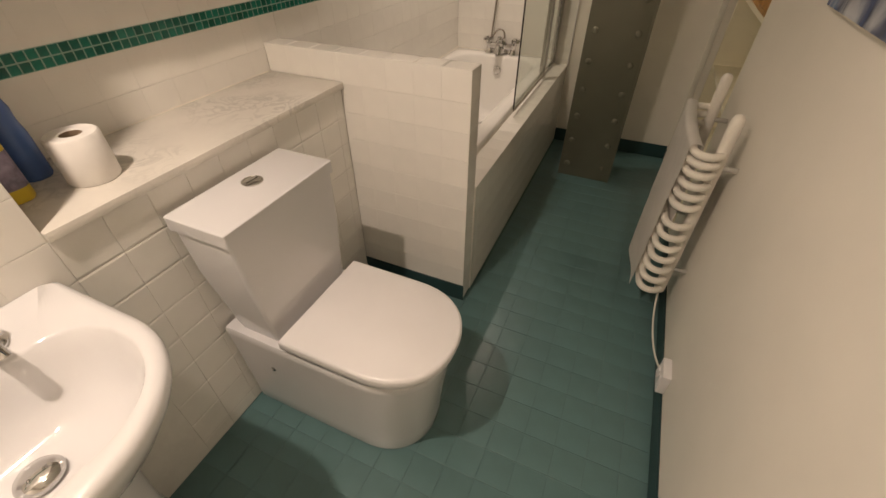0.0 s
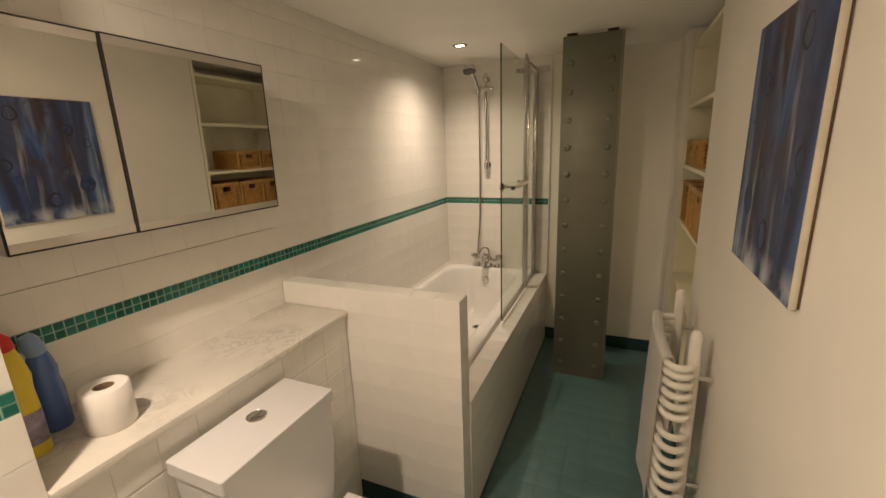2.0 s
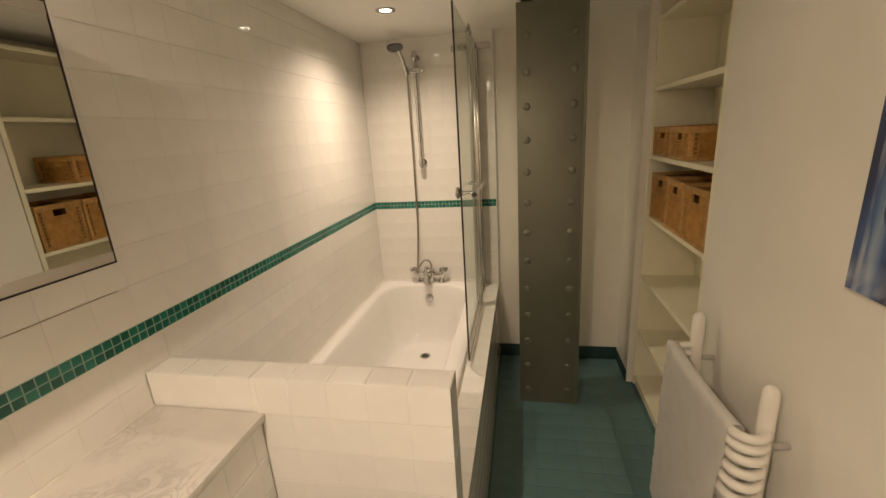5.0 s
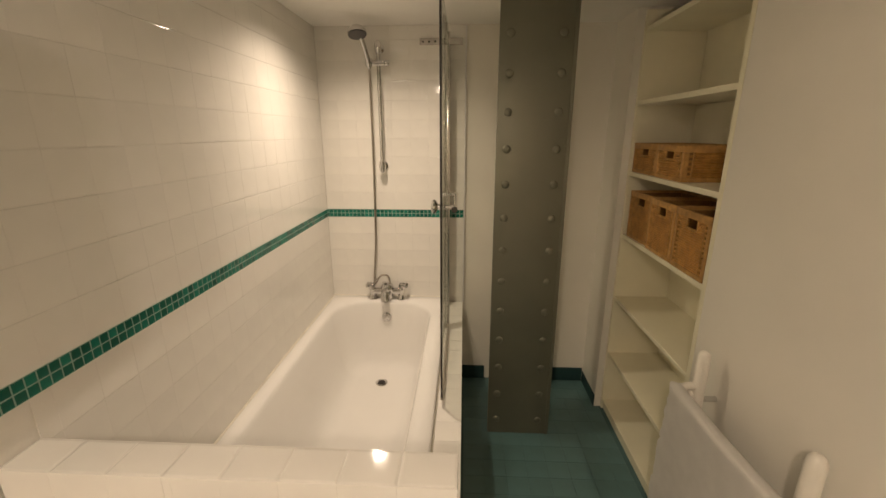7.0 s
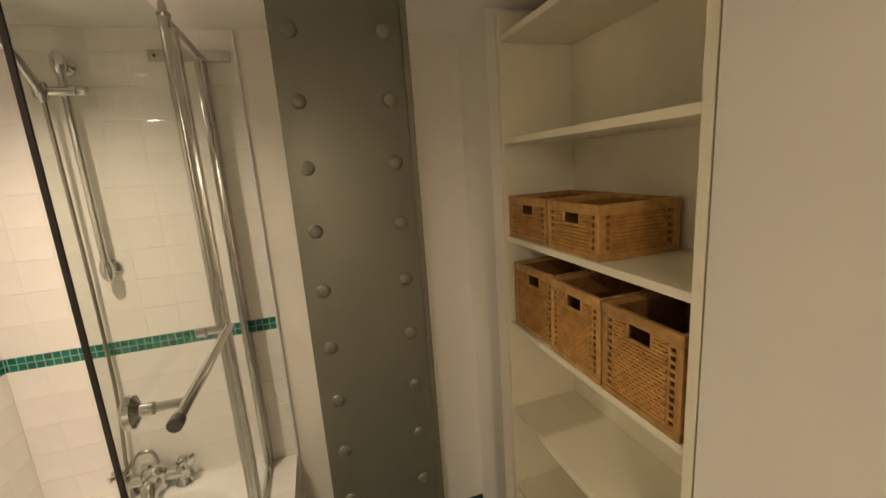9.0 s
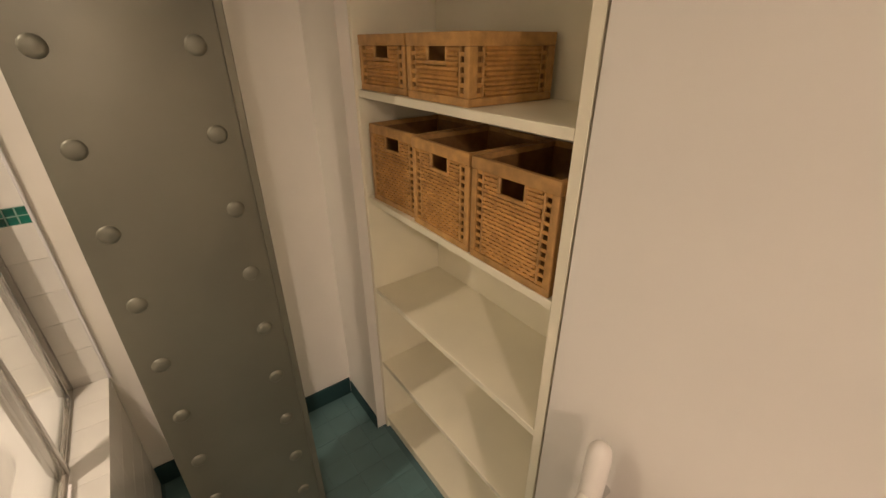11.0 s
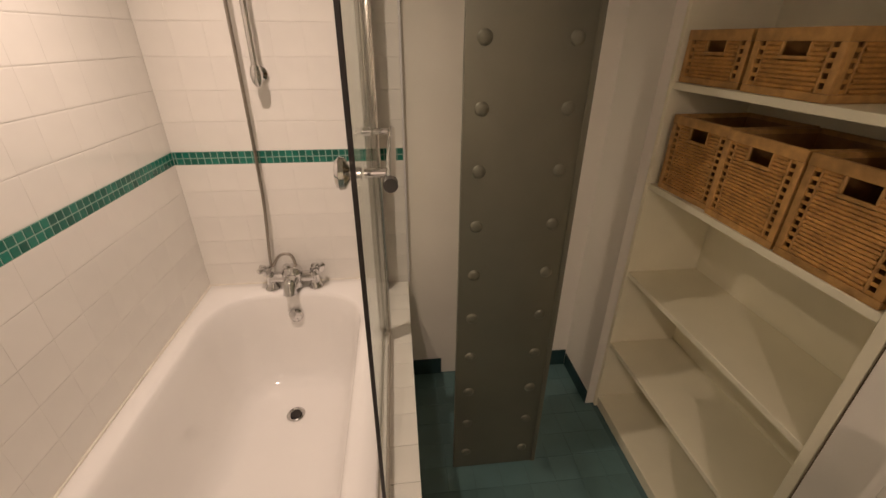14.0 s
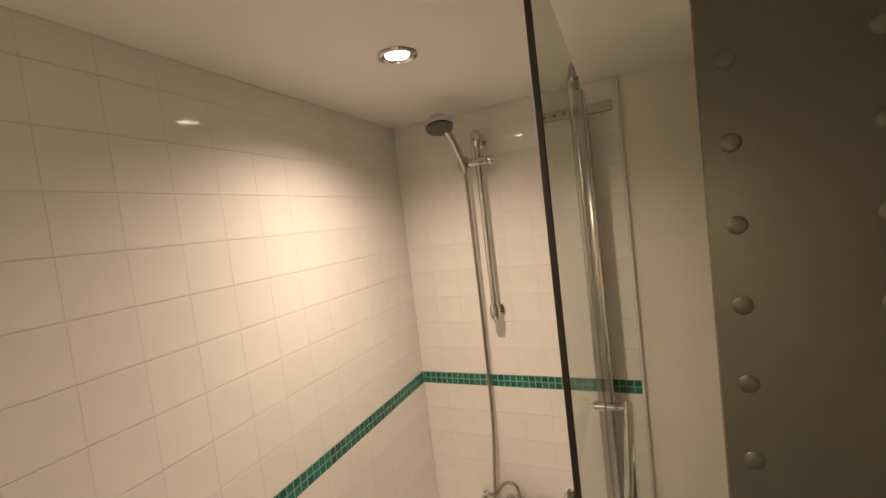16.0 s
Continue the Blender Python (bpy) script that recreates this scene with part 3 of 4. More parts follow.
def make_towel():
    ny, nz = 24, 56
    y0, y1 = -1.642, -1.215
    path = []
    top = 0.792
    for k in range(nz + 1):
        u = k / nz
        if u < 0.70:
            path.append((-0.019, top - 0.012 - (0.70 - u) / 0.70 * 0.615, u))
        elif u < 0.80:
            a = (u - 0.70) / 0.10 * math.pi
            path.append((-0.019 * math.cos(a), top - 0.012 + 0.012 * math.sin(a), u))
        else:
            path.append((0.019, top - 0.012 - (u - 0.80) / 0.20 * 0.30, u))
    bm = bmesh.new()
    rows = []
    wob = random.Random(3)
    for off, z, u in path:
        row = []
        rag = (wob.uniform(-0.004, 0.004), wob.uniform(-0.007, 0.004))
        for j in range(ny + 1):
            v = j / ny
            low = max(0.0, 0.62 - u)
            y = y0 + 0.030 * min(1, low * 3) + (y1 - y0 - 0.030 * min(1, low * 3)) * v
            fold = 0.006 * math.sin(8 * v + 4 * u) * low * 1.6 - 0.030 * low * (0.4 + 0.6 * v)
            edge = rag[0] if j == 0 else rag[1] if j == ny else 0
            row.append(bm.verts.new((bowed(y) + off + (min(0, fold) if off < 0 else 0), y + edge, z + (0.010 * math.sin(5 * v) if u < 0.02 else 0))))
        rows.append(row)
    for a, b in zip(rows, rows[1:]):
        for j in range(ny):
            bm.faces.new((a[j], a[j + 1], b[j + 1], b[j]))
    bmesh.ops.solidify(bm, geom=bm.faces[:], thickness=0.006)
    return solid("bath_towel", bm, TOWEL, (1.45, -1.42, 0.16), "white towelling bath towel hung over the towel rail", "towel", smooth=70)


make_towel()

bm = tube(bmesh.new(), bez((1.540, -1.618, 0.205), (1.545, -1.63, 0.10), (1.55, -1.80, 0.06), (1.580, -1.93, 0.10), 16) + [Vector((1.585, -1.955, 0.115))], 0.0035, 8)
cable = solid("power_cable", bm, mat("white_cable", (0.7, 0.67, 0.6), 0.5, vary=0.05), (1.57, -1.80, 0.001), "thin white cable from the towel rail", "cable")
spur = thing("fused_spur", (1.59, -1.985, 0.09), "white plastic fused spur on the wall above the skirting", "socket")
part("back_box", boxed((1.572, -2.030, 0.090), (1.5995, -1.945, 0.176), 0.004, 2), PLASTIC, spur)
part("rocker", boxed((1.566, -1.985, 0.112), (1.5735, -1.962, 0.150), 0.002), PLASTIC, spur, "small white rocker switch")
part("fuse_cover", boxed((1.569, -2.020, 0.115), (1.5735, -2.000, 0.150), 0.001), PLASTIC, spur)


# ---- painting ----
def paint_mat(w, h):
    """Vertical washes of blue round a violet-brown middle, with pale streaks low down; w and h are the canvas's size."""
    m = bpy.data.materials.new("abstract_painting")
    m.use_nodes = True
    n, l = m.node_tree.nodes, m.node_tree.links
    b = n["Principled BSDF"]
    b.inputs["Roughness"].default_value = 0.42
    co = n.new("ShaderNodeTexCoord")
    sep = n.new("ShaderNodeSeparateXYZ")
    l.new(co.outputs["Object"], sep.inputs[0])

    def streaks(scale, sy, sz, detail, seed, twist=0.6):
        mp = n.new("ShaderNodeMapping")
        mp.inputs["Location"].default_value, mp.inputs["Scale"].default_value = (seed, seed, seed), (1, sy, sz)
        l.new(co.outputs["Object"], mp.inputs["Vector"])
        a = n.new("ShaderNodeTexNoise")
        a.inputs["Scale"].default_value, a.inputs["Detail"].default_value, a.inputs["Distortion"].default_value = scale, detail, twist
        l.new(mp.outputs[0], a.inputs["Vector"])
        return a.outputs["Fac"]

    def ranged(src, lo, hi, a=0.0, c=1.0):
        r = n.new("ShaderNodeMapRange")
        for k, v in enumerate((lo, hi, a, c)):
            r.inputs[k + 1].default_value = v
        l.new(src, r.inputs[0])
        return r.outputs[0]

    def maths(op, a, c):
        q = n.new("ShaderNodeMath")
        q.operation, q.use_clamp = op, True
        l.new(a, q.inputs[0])
        if isinstance(c, float):
            q.inputs[1].default_value = c
        else:
            l.new(c, q.inputs[1])
        return q.outputs[0]

    def blend(fac, a, colour):
        mx = n.new("ShaderNodeMix")
        mx.data_type = "RGBA"
        l.new(fac, mx.inputs[0])
        l.new(a, mx.inputs[6])
        mx.inputs[7].default_value = (*colour, 1)
        return mx.outputs[2]

    wash = streaks(1.5, 7, 1.3, 6, 3.1)
    r = n.new("ShaderNodeValToRGB")
    e = r.color_ramp.elements
    e[0].position, e[0].color = 0.30, (0.018, 0.022, 0.055, 1)
    e[1].position, e[1].color = 0.76, (0.30, 0.36, 0.45, 1)
    for p, c in ((0.44, (0.024, 0.034, 0.085, 1)), (0.53, (0.036, 0.070, 0.185, 1)), (0.60, (0.070, 0.135, 0.290, 1)), (0.67, (0.16, 0.23, 0.36, 1))):
        e.new(p).color = c
    l.new(wash, r.inputs[0])
    # violet-brown mass, widest near the top
    side = n.new("ShaderNodeMath")
    side.operation = "ABSOLUTE"
    l.new(sep.outputs["Y"], side.inputs[0])
    mid = maths("MULTIPLY", ranged(side.outputs[0], w * 0.44, w * 0.14), ranged(sep.outputs["Z"], h * 0.08, h * 0.5))
    patch = maths("MULTIPLY", mid, ranged(streaks(3.0, 3.2, 1.6, 4, 7.7), 0.36, 0.56))
    col = blend(patch, r.outputs[0], (0.052, 0.034, 0.047))
    # pale runs
    pale = maths("MULTIPLY", ranged(streaks(2.6, 9, 0.9, 5, 12.3, 0.3), 0.57, 0.72), ranged(sep.outputs["Z"], h * 0.95, h * 0.2, 0.20, 0.75))
    pale = maths("MULTIPLY", pale, ranged(side.outputs[0], w * 0.05, w * 0.24, 0.15, 1.0))
    col = blend(pale, col, (0.56, 0.58, 0.60))
    foot = maths("MULTIPLY", ranged(sep.outputs["Z"], h * 0.13, h * 0.02), ranged(streaks(4, 2.5, 2, 4, 21.0), 0.42, 0.60))
    col = blend(foot, col, (0.50, 0.52, 0.55))
    grn = maths("MULTIPLY", ranged(streaks(3.5, 2.2, 2.0, 4, 33.0), 0.60, 0.74), 0.5)
    col = blend(grn, col, (0.10, 0.145, 0.13))
    l.new(col, b.inputs["Base Color"])
    bp = n.new("ShaderNodeBump")
    bp.inputs["Strength"].default_value, bp.inputs["Distance"].default_value = 0.3, 0.004
    l.new(wash, bp.inputs["Height"])
    l.new(bp.outputs[0], b.inputs["Normal"])
    return m


def make_painting():
    y0, y1, z0, z1 = -2.152, -1.702, 1.174, 1.752
    t = thing("painting", (1.588, (y0 + y1) / 2, z0), "blue and violet abstract painting on unframed canvas", "painting")
    part("stretcher", boxed((1.5960, y0 - 0.002, z0 + 0.004), (1.5990, y1 - 0.004, z1 - 0.004)), mat("dark_stretcher_wood", (0.13, 0.075, 0.035), 0.7, vary=0.3, scale=20), t, "dark wooden stretcher behind the canvas")
    part("stretched_canvas", boxed((1.583, y0, z0), (1.5960, y1, z1), 0.002, 2), mat("raw_canvas", (0.66, 0.60, 0.48), 0.85, vary=0.06, scale=30, bump=0.02, bump_scale=400), t, "cream canvas edge")
    face = part("painted_face", boxed((1.5820, y0 + 0.003, z0 + 0.003), (1.5828, y1 - 0.003, z1 - 0.003)), paint_mat(y1 - y0, z1 - z0), t, "brushed blue and violet paint")
    ink = mat("dark_ring_paint", (0.022, 0.028, 0.055), 0.45, vary=0.5, scale=60)
    deep = mat("deep_blue_paint", (0.030, 0.055, 0.150), 0.45, vary=0.6, scale=40)
    W, H = y1 - y0, z1 - z0
    # looping strokes: place across and down the canvas, size, brush width
    for u, v, r, fat in ((0.13, 0.53, 0.024, 0.005), (0.47, 0.83, 0.030, 0.006), (0.72, 0.25, 0.022, 0.005), (0.88, 0.36, 0.018, 0.003), (0.26, 0.13, 0.028, 0.004), (0.62, 0.60, 0.020, 0.003)):
        cy, cz = y0 + W * u, z1 - H * v
        pts = [(1.5818, cy + 0.85 * r * math.cos(a) * (1 + 0.10 * math.sin(3 * a + u * 9)), cz + r * 1.1 * math.sin(a)) for a in (2 * math.pi * k / 26 for k in range(27))]
        bm = tube(bmesh.new(), pts, [fat * (0.35 + 0.65 * abs(math.sin(k * 0.12 + u * 7))) for k in range(27)], 6)
        for q in bm.verts:
            q.co.x = 1.5819 + (q.co.x - 1.5818) * 0.08
        part("ring_stroke", bm, ink, face, "dark looping brush stroke")
    for u, v, r in ((0.80, 0.72, 0.040), (0.20, 0.65, 0.022), (0.70, 0.24, 0.017)):
        cy, cz = y0 + W * u, z1 - H * v
        rings = [[(x, cy + q * r * 0.9 * math.cos(a) * (1 + 0.07 * math.sin(2 * a + u * 8)), cz + q * r * math.sin(a)) for a in (2 * math.pi * k / 24 for k in range(24))]
                 for x, q in ((1.5820, 1.0), (1.5816, 0.96), (1.5814, 0.55))]
        part("blot", loft(bmesh.new(), rings, False, True), deep, face, "round dark blue blot")
    return t


make_painting()


# ---- mirror cabinet ----
def make_cabinet():
    MX, y0, y1, z0, z1, mid = 0.150, -2.668, -1.937, 1.307, 1.778, -2.418
    t = thing("mirror_cabinet", (0.09, (y0 + y1) / 2, z0), "wall-hung bathroom cabinet with two mirror doors", "mirror cabinet")
    part("carcass", boxed((0.0005, y0, z0), (MX - 0.007, y1, z1), 0.002), mat("cabinet_lacquer", (0.50, 0.47, 0.42), 0.4, vary=0.06), t, "pale lacquered carcass")
    frost = mat("frosted_mirror_border", (0.62, 0.58, 0.52), 0.38, metal=0.7, vary=0.1)
    for a, b, ajar in ((y0, mid - 0.0005, 0.0), (mid + 0.0005, y1, 0.012)):

        def leaf(lo, hi, bevel=0.0):
            """A piece of the door; the doors lean out a little at the top and the second stands ajar."""
            bm = boxed(lo, hi, bevel)
            for v in bm.verts:
                v.co.x += ajar * (b - v.co.y) + 0.012 * (v.co.z - z0)
            return bm

        d = part("mirror_door", leaf((MX - 0.006, a + 0.003, z0 + 0.004), (MX, b - 0.003, z1 - 0.004), 0.0005), MIRROR, t, "plain mirror door")
        for lo, hi in (((MX - 0.006, a, z0), (MX + 0.0012, a + 0.0018, z1)), ((MX - 0.006, b - 0.0018, z0), (MX + 0.0015, b, z1)),
                       ((MX - 0.006, a + 0.003, z0), (MX + 0.0015, b - 0.003, z0 + 0.0035)), ((MX - 0.006, a + 0.003, z1 - 0.0035), (MX + 0.0015, b - 0.003, z1))):
            part("edge_strip", leaf(lo, hi), DARK, d, "dark edge strip")
        for za, zb in ((z0 + 0.004, z0 + 0.024), (z1 - 0.024, z1 - 0.004)):
            part("frosted_border", leaf((MX + 0.0002, a + 0.003, za), (MX + 0.0012, b - 0.003, zb)), frost, d, "frosted border of the mirror")
    return t


make_cabinet()


# ---- toilet ----
def pan_outline(x0, x1, y0, y1, z, n=34):
    """Straight back at x0, rounded front at x1."""
    hw, cy = (y1 - y0) / 2, (y0 + y1) / 2
    xs = x1 - hw * 1.12
    pts = [(x0, y0, z), (x0 + (xs - x0) * 0.5, y0, z)]
    for k in range(n + 1):
        a = -math.pi / 2 + math.pi * k / n
        c, s = math.cos(a), math.sin(a)
        pts.append((xs + (x1 - xs) * abs(c) ** 0.86, cy + hw * math.copysign(abs(s) ** 0.9, s), z))
    pts += [(x0 + (xs - x0) * 0.5, y1, z), (x0, y1, z)]
    return pts


def make_toilet():
    t = thing("toilet", (0.62, -2.378, 0), "white close-coupled toilet with lid closed, against tiled boxing", "toilet")
    y0, y1 = -2.560, -2.196
    rings = [pan_outline(0.325, xf, y0 + i, y1 - i, z) for xf, i, z in
             ((0.922, 0.018, 0.0), (0.924, 0.016, 0.006), (0.928, 0.015, 0.06), (0.936, 0.012, 0.14), (0.946, 0.009, 0.22), (0.957, 0.006, 0.30), (0.966, 0.003, 0.355), (0.968, 0.002, 0.378), (0.963, 0.006, 0.386))]
    part("pan", loft(bmesh.new(), rings, True, True), CERAMIC, t, smooth=60)
    rings = [pan_outline(0.545, xf, y0 + i, y1 - i, z) for xf, i, z in
             ((0.960, 0.012, 0.388), (0.968, 0.006, 0.392), (0.968, 0.006, 0.400), (0.962, 0.010, 0.403))]
    seat = part("seat", loft(bmesh.new(), rings, True, True), PLASTIC, t, "white plastic seat", smooth=50)
    rings = [pan_outline(0.545, xf, y0 + i, y1 - i, z) for xf, i, z in
             ((0.979, 0.001, 0.4040), (0.986, -0.002, 0.408), (0.988, -0.003, 0.416), (0.988, -0.003, 0.432), (0.985, -0.001, 0.4375), (0.978, 0.005, 0.440))]
    part("lid", loft(bmesh.new(), rings, True, True), PLASTIC, t, "closed white plastic lid", smooth=50)
    for y in (-2.50, -2.256):
        part("hinge", tube(bmesh.new(), [(0.543, y - 0.018, 0.404), (0.543, y + 0.018, 0.404)], 0.008, 12), CHROME, seat, "chrome hinge")
    bm = loft(bmesh.new(), [rrect(0.337 + i, 0.509 + dx, -2.567 + i, -2.189 - i, 0.010, z) for i, dx, z in
                            ((0.034, 0.0, 0.3865), (0.028, 0.003, 0.42), (0.006, 0.005, 0.62), (0.001, 0.005, 0.756))], True, True)
    part("cistern", bm, CERAMIC, t, smooth=50)
    bm = loft(bmesh.new(), [rrect(0.330 - o, 0.518 + o, -2.572 - o, -2.184 + o, 0.006, z) for o, z in ((-0.002, 0.7575), (0.0, 0.759), (0.0, 0.793), (-0.0015, 0.7948), (-0.003, 0.7955))], True, True)
    lid = part("cistern_lid", bm, CERAMIC, t, smooth=28)
    bm = lathe(bmesh.new(), [(0.027, 0.0), (0.0275, 0.003), (0.0245, 0.0048), (0.0225, 0.0030), (0.020, 0.0042), (0.001, 0.0046)], (0.405, -2.367, 0.7955), 24)
    b = part("flush_button", bm, CHROME, lid, "round chrome dual flush button")
    part("split_line", boxed((0.4042, -2.386, 0.7998), (0.4058, -2.348, 0.8005)), DARK, b, "dark line between the two halves")
    part("bolt_cap", lathe(bmesh.new(), [(0.009, -2.546), (0.009, -2.553), (0.004, -2.556)], (0.46, 0, 0.25), 12, "y"), CHROME, t, "chrome fixing cap")
    return t


make_toilet()


# ---- washbasin ----
def make_basin():
    t = thing("washbasin", (0.52, -3.06, 0), "white ceramic pedestal washbasin against the tiled wall", "washbasin")
    x0, yc = BOXED + 0.001, -3.026
    Z = 0.79

    def ring(i, z, xf=0.764, hw=0.231, back=0.0, rf=0.215):
        return rrect(x0 + back, xf - i, yc - hw + i, yc + hw - i, (max(0.03, rf - i * 0.6), 0.022, 0.022, max(0.03, rf - i * 0.6)), z, 14)

    rings = [ring(0.150, Z - 0.170), ring(0.085, Z - 0.150), ring(0.030, Z - 0.085), ring(0.004, Z - 0.035), ring(0.0, Z - 0.016), ring(0.003, Z - 0.004), ring(0.012, Z)]

    def bowl(i, z, b):
        w = 0.722 - i - (x0 + 0.135 + b)
        front, back = min(0.18 - i * 0.5, 0.56 * w, 0.95 * (0.198 - i)), min(0.09, 0.40 * w)
        return rrect(x0 + 0.135 + b, 0.722 - i, yc - 0.198 + i, yc + 0.198 - i, (front, back, back, front), z, 14)

    rings += [bowl(0.0, Z - 0.001, 0), bowl(0.006, Z - 0.008, 0.006), bowl(0.016, Z - 0.035, 0.014), bowl(0.040, Z - 0.085, 0.024), bowl(0.085, Z - 0.118, 0.05), bowl(0.13, Z - 0.128, 0.08)]
    part("bowl", loft(bmesh.new(), rings, True, True), CERAMIC, t, smooth=55)
    bm = loft(bmesh.new(), [rrect(x0 + 0.01, 0.52 + o, yc - 0.085 - o, yc + 0.085 + o, 0.05, z, 8) for o, z in ((0.03, 0.0), (0.02, 0.05), (0.0, 0.3), (0.02, 0.55), (0.05, Z - 0.165))], True, True)
    part("pedestal", bm, CERAMIC, t, smooth=55)
    part("pop_up_waste", lathe(bmesh.new(), [(0.030, -0.004), (0.032, 0.003), (0.0335, 0.008), (0.031, 0.013), (0.019, 0.0185), (0.003, 0.0205)], (0.565, yc, Z - 0.128), 28), CHROME, t, "domed chrome pop-up waste")
    for ty, hot in ((-2.945, False), (-3.107, True)):
        tap = thing("basin_pillar_tap", (0.395, ty, Z), "chrome pillar tap standing on the washbasin", "tap", "pillar taps on the basin")
        bm = lathe(bmesh.new(), [(0.031, 0.0), (0.032, 0.006), (0.023, 0.013), (0.019, 0.030), (0.019, 0.062), (0.015, 0.070), (0.013, 0.082)], (0.395, ty, Z), 24)
        part("body", bm, CHROME, tap)
        pts = bez((0.400, ty, Z + 0.042), (0.435, ty, Z + 0.056), (0.465, ty, Z + 0.056), (0.474, ty, Z + 0.026), 10)
        part("spout", tube(bmesh.new(), pts, [0.013] * 7 + [0.0125, 0.0125, 0.013, 0.0135], 14), CHROME, tap)
        hd = lathe(bmesh.new(), [(0.014, 0.082), (0.024, 0.088), (0.026, 0.104), (0.022, 0.116), (0.004, 0.119)], (0.395, ty, Z), 20)
        h = part("handle", hd, CHROME, tap)
        part("marker", lathe(bmesh.new(), [(0.001, 0.1192), (0.008, 0.1192), (0.006, 0.1206), (0.001, 0.121)], (0.395, ty, Z), 12),
             mat("red_marker" if hot else "blue_marker", (0.45, 0.02, 0.02) if hot else (0.03, 0.06, 0.40), 0.3, vary=0.1), h, "red hot marker" if hot else "blue cold marker")


make_basin()


# ---- things on the marble shelf ----
def make_roll():
    c = (0.199, -2.592)
    z = LEDGE_Z + 0.0005
    t = thing("toilet_roll", (*c, z), "standing white toilet paper roll on the marble shelf", "toilet roll")
    paper = mat("toilet_paper", (0.80, 0.77, 0.73), 0.95, vary=0.04, scale=30, bump=0.03, bump_scale=300)
    prof = [(0.022, 0.002), (0.048, 0.0), (0.0505, 0.004), (0.051, 0.05), (0.0505, 0.099), (0.047, 0.103), (0.0225, 0.102)]
    rings = prof + [(0.021, 0.10), (0.021, 0.004)]
    part("paper", lathe(bmesh.new(), rings, (*c, z), 36, cap=False), paper, t, smooth=50)
    part("core", lathe(bmesh.new(), [(0.0208, 0.100), (0.0195, 0.1005), (0.0195, 0.004), (0.0208, 0.003)], (*c, z), 24, cap=False), mat("cardboard", (0.28, 0.20, 0.13), 0.9, vary=0.1), t, "brown cardboard core")


def leaned(bm, foot, degrees, about="X"):
    """Tip a bottle's upper part over its foot."""
    m = Matrix.Translation(Vector(foot)) @ Matrix.Rotation(radians(degrees), 4, about) @ Matrix.Translation(-Vector(foot))
    bmesh.ops.transform(bm, matrix=m, verts=bm.verts)
    return bm


def make_bottles():
    z = LEDGE_Z + 0.0005
    yel = mat("yellow_plastic", (0.70, 0.53, 0.04), 0.35, vary=0.08, scale=12)
    blue = mat("translucent_blue_plastic", (0.085, 0.165, 0.43), 0.25, vary=0.2, scale=10)
    x, y = 0.138, -2.716
    t = thing("cleaner_bottle", (x, y, z), "yellow toilet cleaner bottle with a red cap", "bottle")
    o = [rrect(x - w, x + w, y + s - d, y + s + d, min(w, d) * 0.8, z + h) for w, d, h, s in
         ((0.036, 0.024, 0.0, 0), (0.039, 0.027, 0.006, 0), (0.039, 0.027, 0.11, 0), (0.033, 0.025, 0.15, 0.001), (0.036, 0.026, 0.18, 0.002), (0.025, 0.020, 0.215, 0.004), (0.015, 0.013, 0.242, 0.005))]
    b = part("body", loft(bmesh.new(), o, True, True), yel, t, smooth=50)
    part("printed_label", loft(bmesh.new(), [rrect(x - 0.0394, x + 0.0394, y - 0.0274, y + 0.0274, 0.0219, z + h) for h in (0.03, 0.105)]),
         mat("violet_label_print", (0.30, 0.26, 0.36), 0.4, vary=0.5, scale=35), b, "faded violet printed label")
    # bent spout with a red screw cap
    neck = Vector((x, y + 0.005, z + 0.240))
    bm = tube(bmesh.new(), [neck, neck + Vector((0, -0.003, 0.018)), neck + Vector((0, -0.016, 0.036)), neck + Vector((0, -0.034, 0.046)), neck + Vector((0, -0.048, 0.050))], [0.0165, 0.0175, 0.0165, 0.014, 0.010], 16)
    part("cap", bm, mat("red_cap_plastic", (0.60, 0.025, 0.02), 0.35, vary=0.1), t, "red bent spout cap")
    x, y = 0.078, -2.644
    t = thing("spray_bottle", (x, y, z), "slim blue plastic cleaning bottle with pale cap", "bottle")
    o = [rrect(x - w, x + w, y - d, y + d, min(w, d) * 0.9, z + h) for w, d, h in
         ((0.029, 0.026, 0.0), (0.032, 0.029, 0.006), (0.032, 0.029, 0.095), (0.027, 0.025, 0.125), (0.029, 0.026, 0.150), (0.021, 0.020, 0.182), (0.015, 0.015, 0.196))]
    part("body", loft(bmesh.new(), o, True, True), blue, t, smooth=50)
    bm = lathe(bmesh.new(), [(0.019, 0.190), (0.020, 0.205), (0.0185, 0.226), (0.013, 0.238), (0.003, 0.242)], (x, y, z), 20)
    part("cap", leaned(bm, (x, y, z + 0.19), 14), mat("pale_blue_cap", (0.22, 0.34, 0.55), 0.3, vary=0.1), t, "rounded pale blue cap")


make_roll()
make_bottles()


# ---- ceiling downlights ----
for lx, ly in LAMPS:
    t = thing("ceiling_downlight", (lx, ly, CEIL), "small round chrome recessed downlight, switched on", "ceiling light", "downlights in the ceiling")
    prof = [(0.046, -0.0005), (0.044, -0.005), (0.038, -0.007), (0.031, -0.004), (0.029, -0.001)]
    part("rim", lathe(bmesh.new(), prof, (lx, ly, CEIL), 32, cap=False), CHROME, t, "chrome rim")
    part("bulb", lathe(bmesh.new(), [(0.001, -0.0035), (0.020, -0.0035), (0.026, -0.002), (0.027, -0.0005)], (lx, ly, CEIL), 28), BULB, t, "lit halogen bulb face")

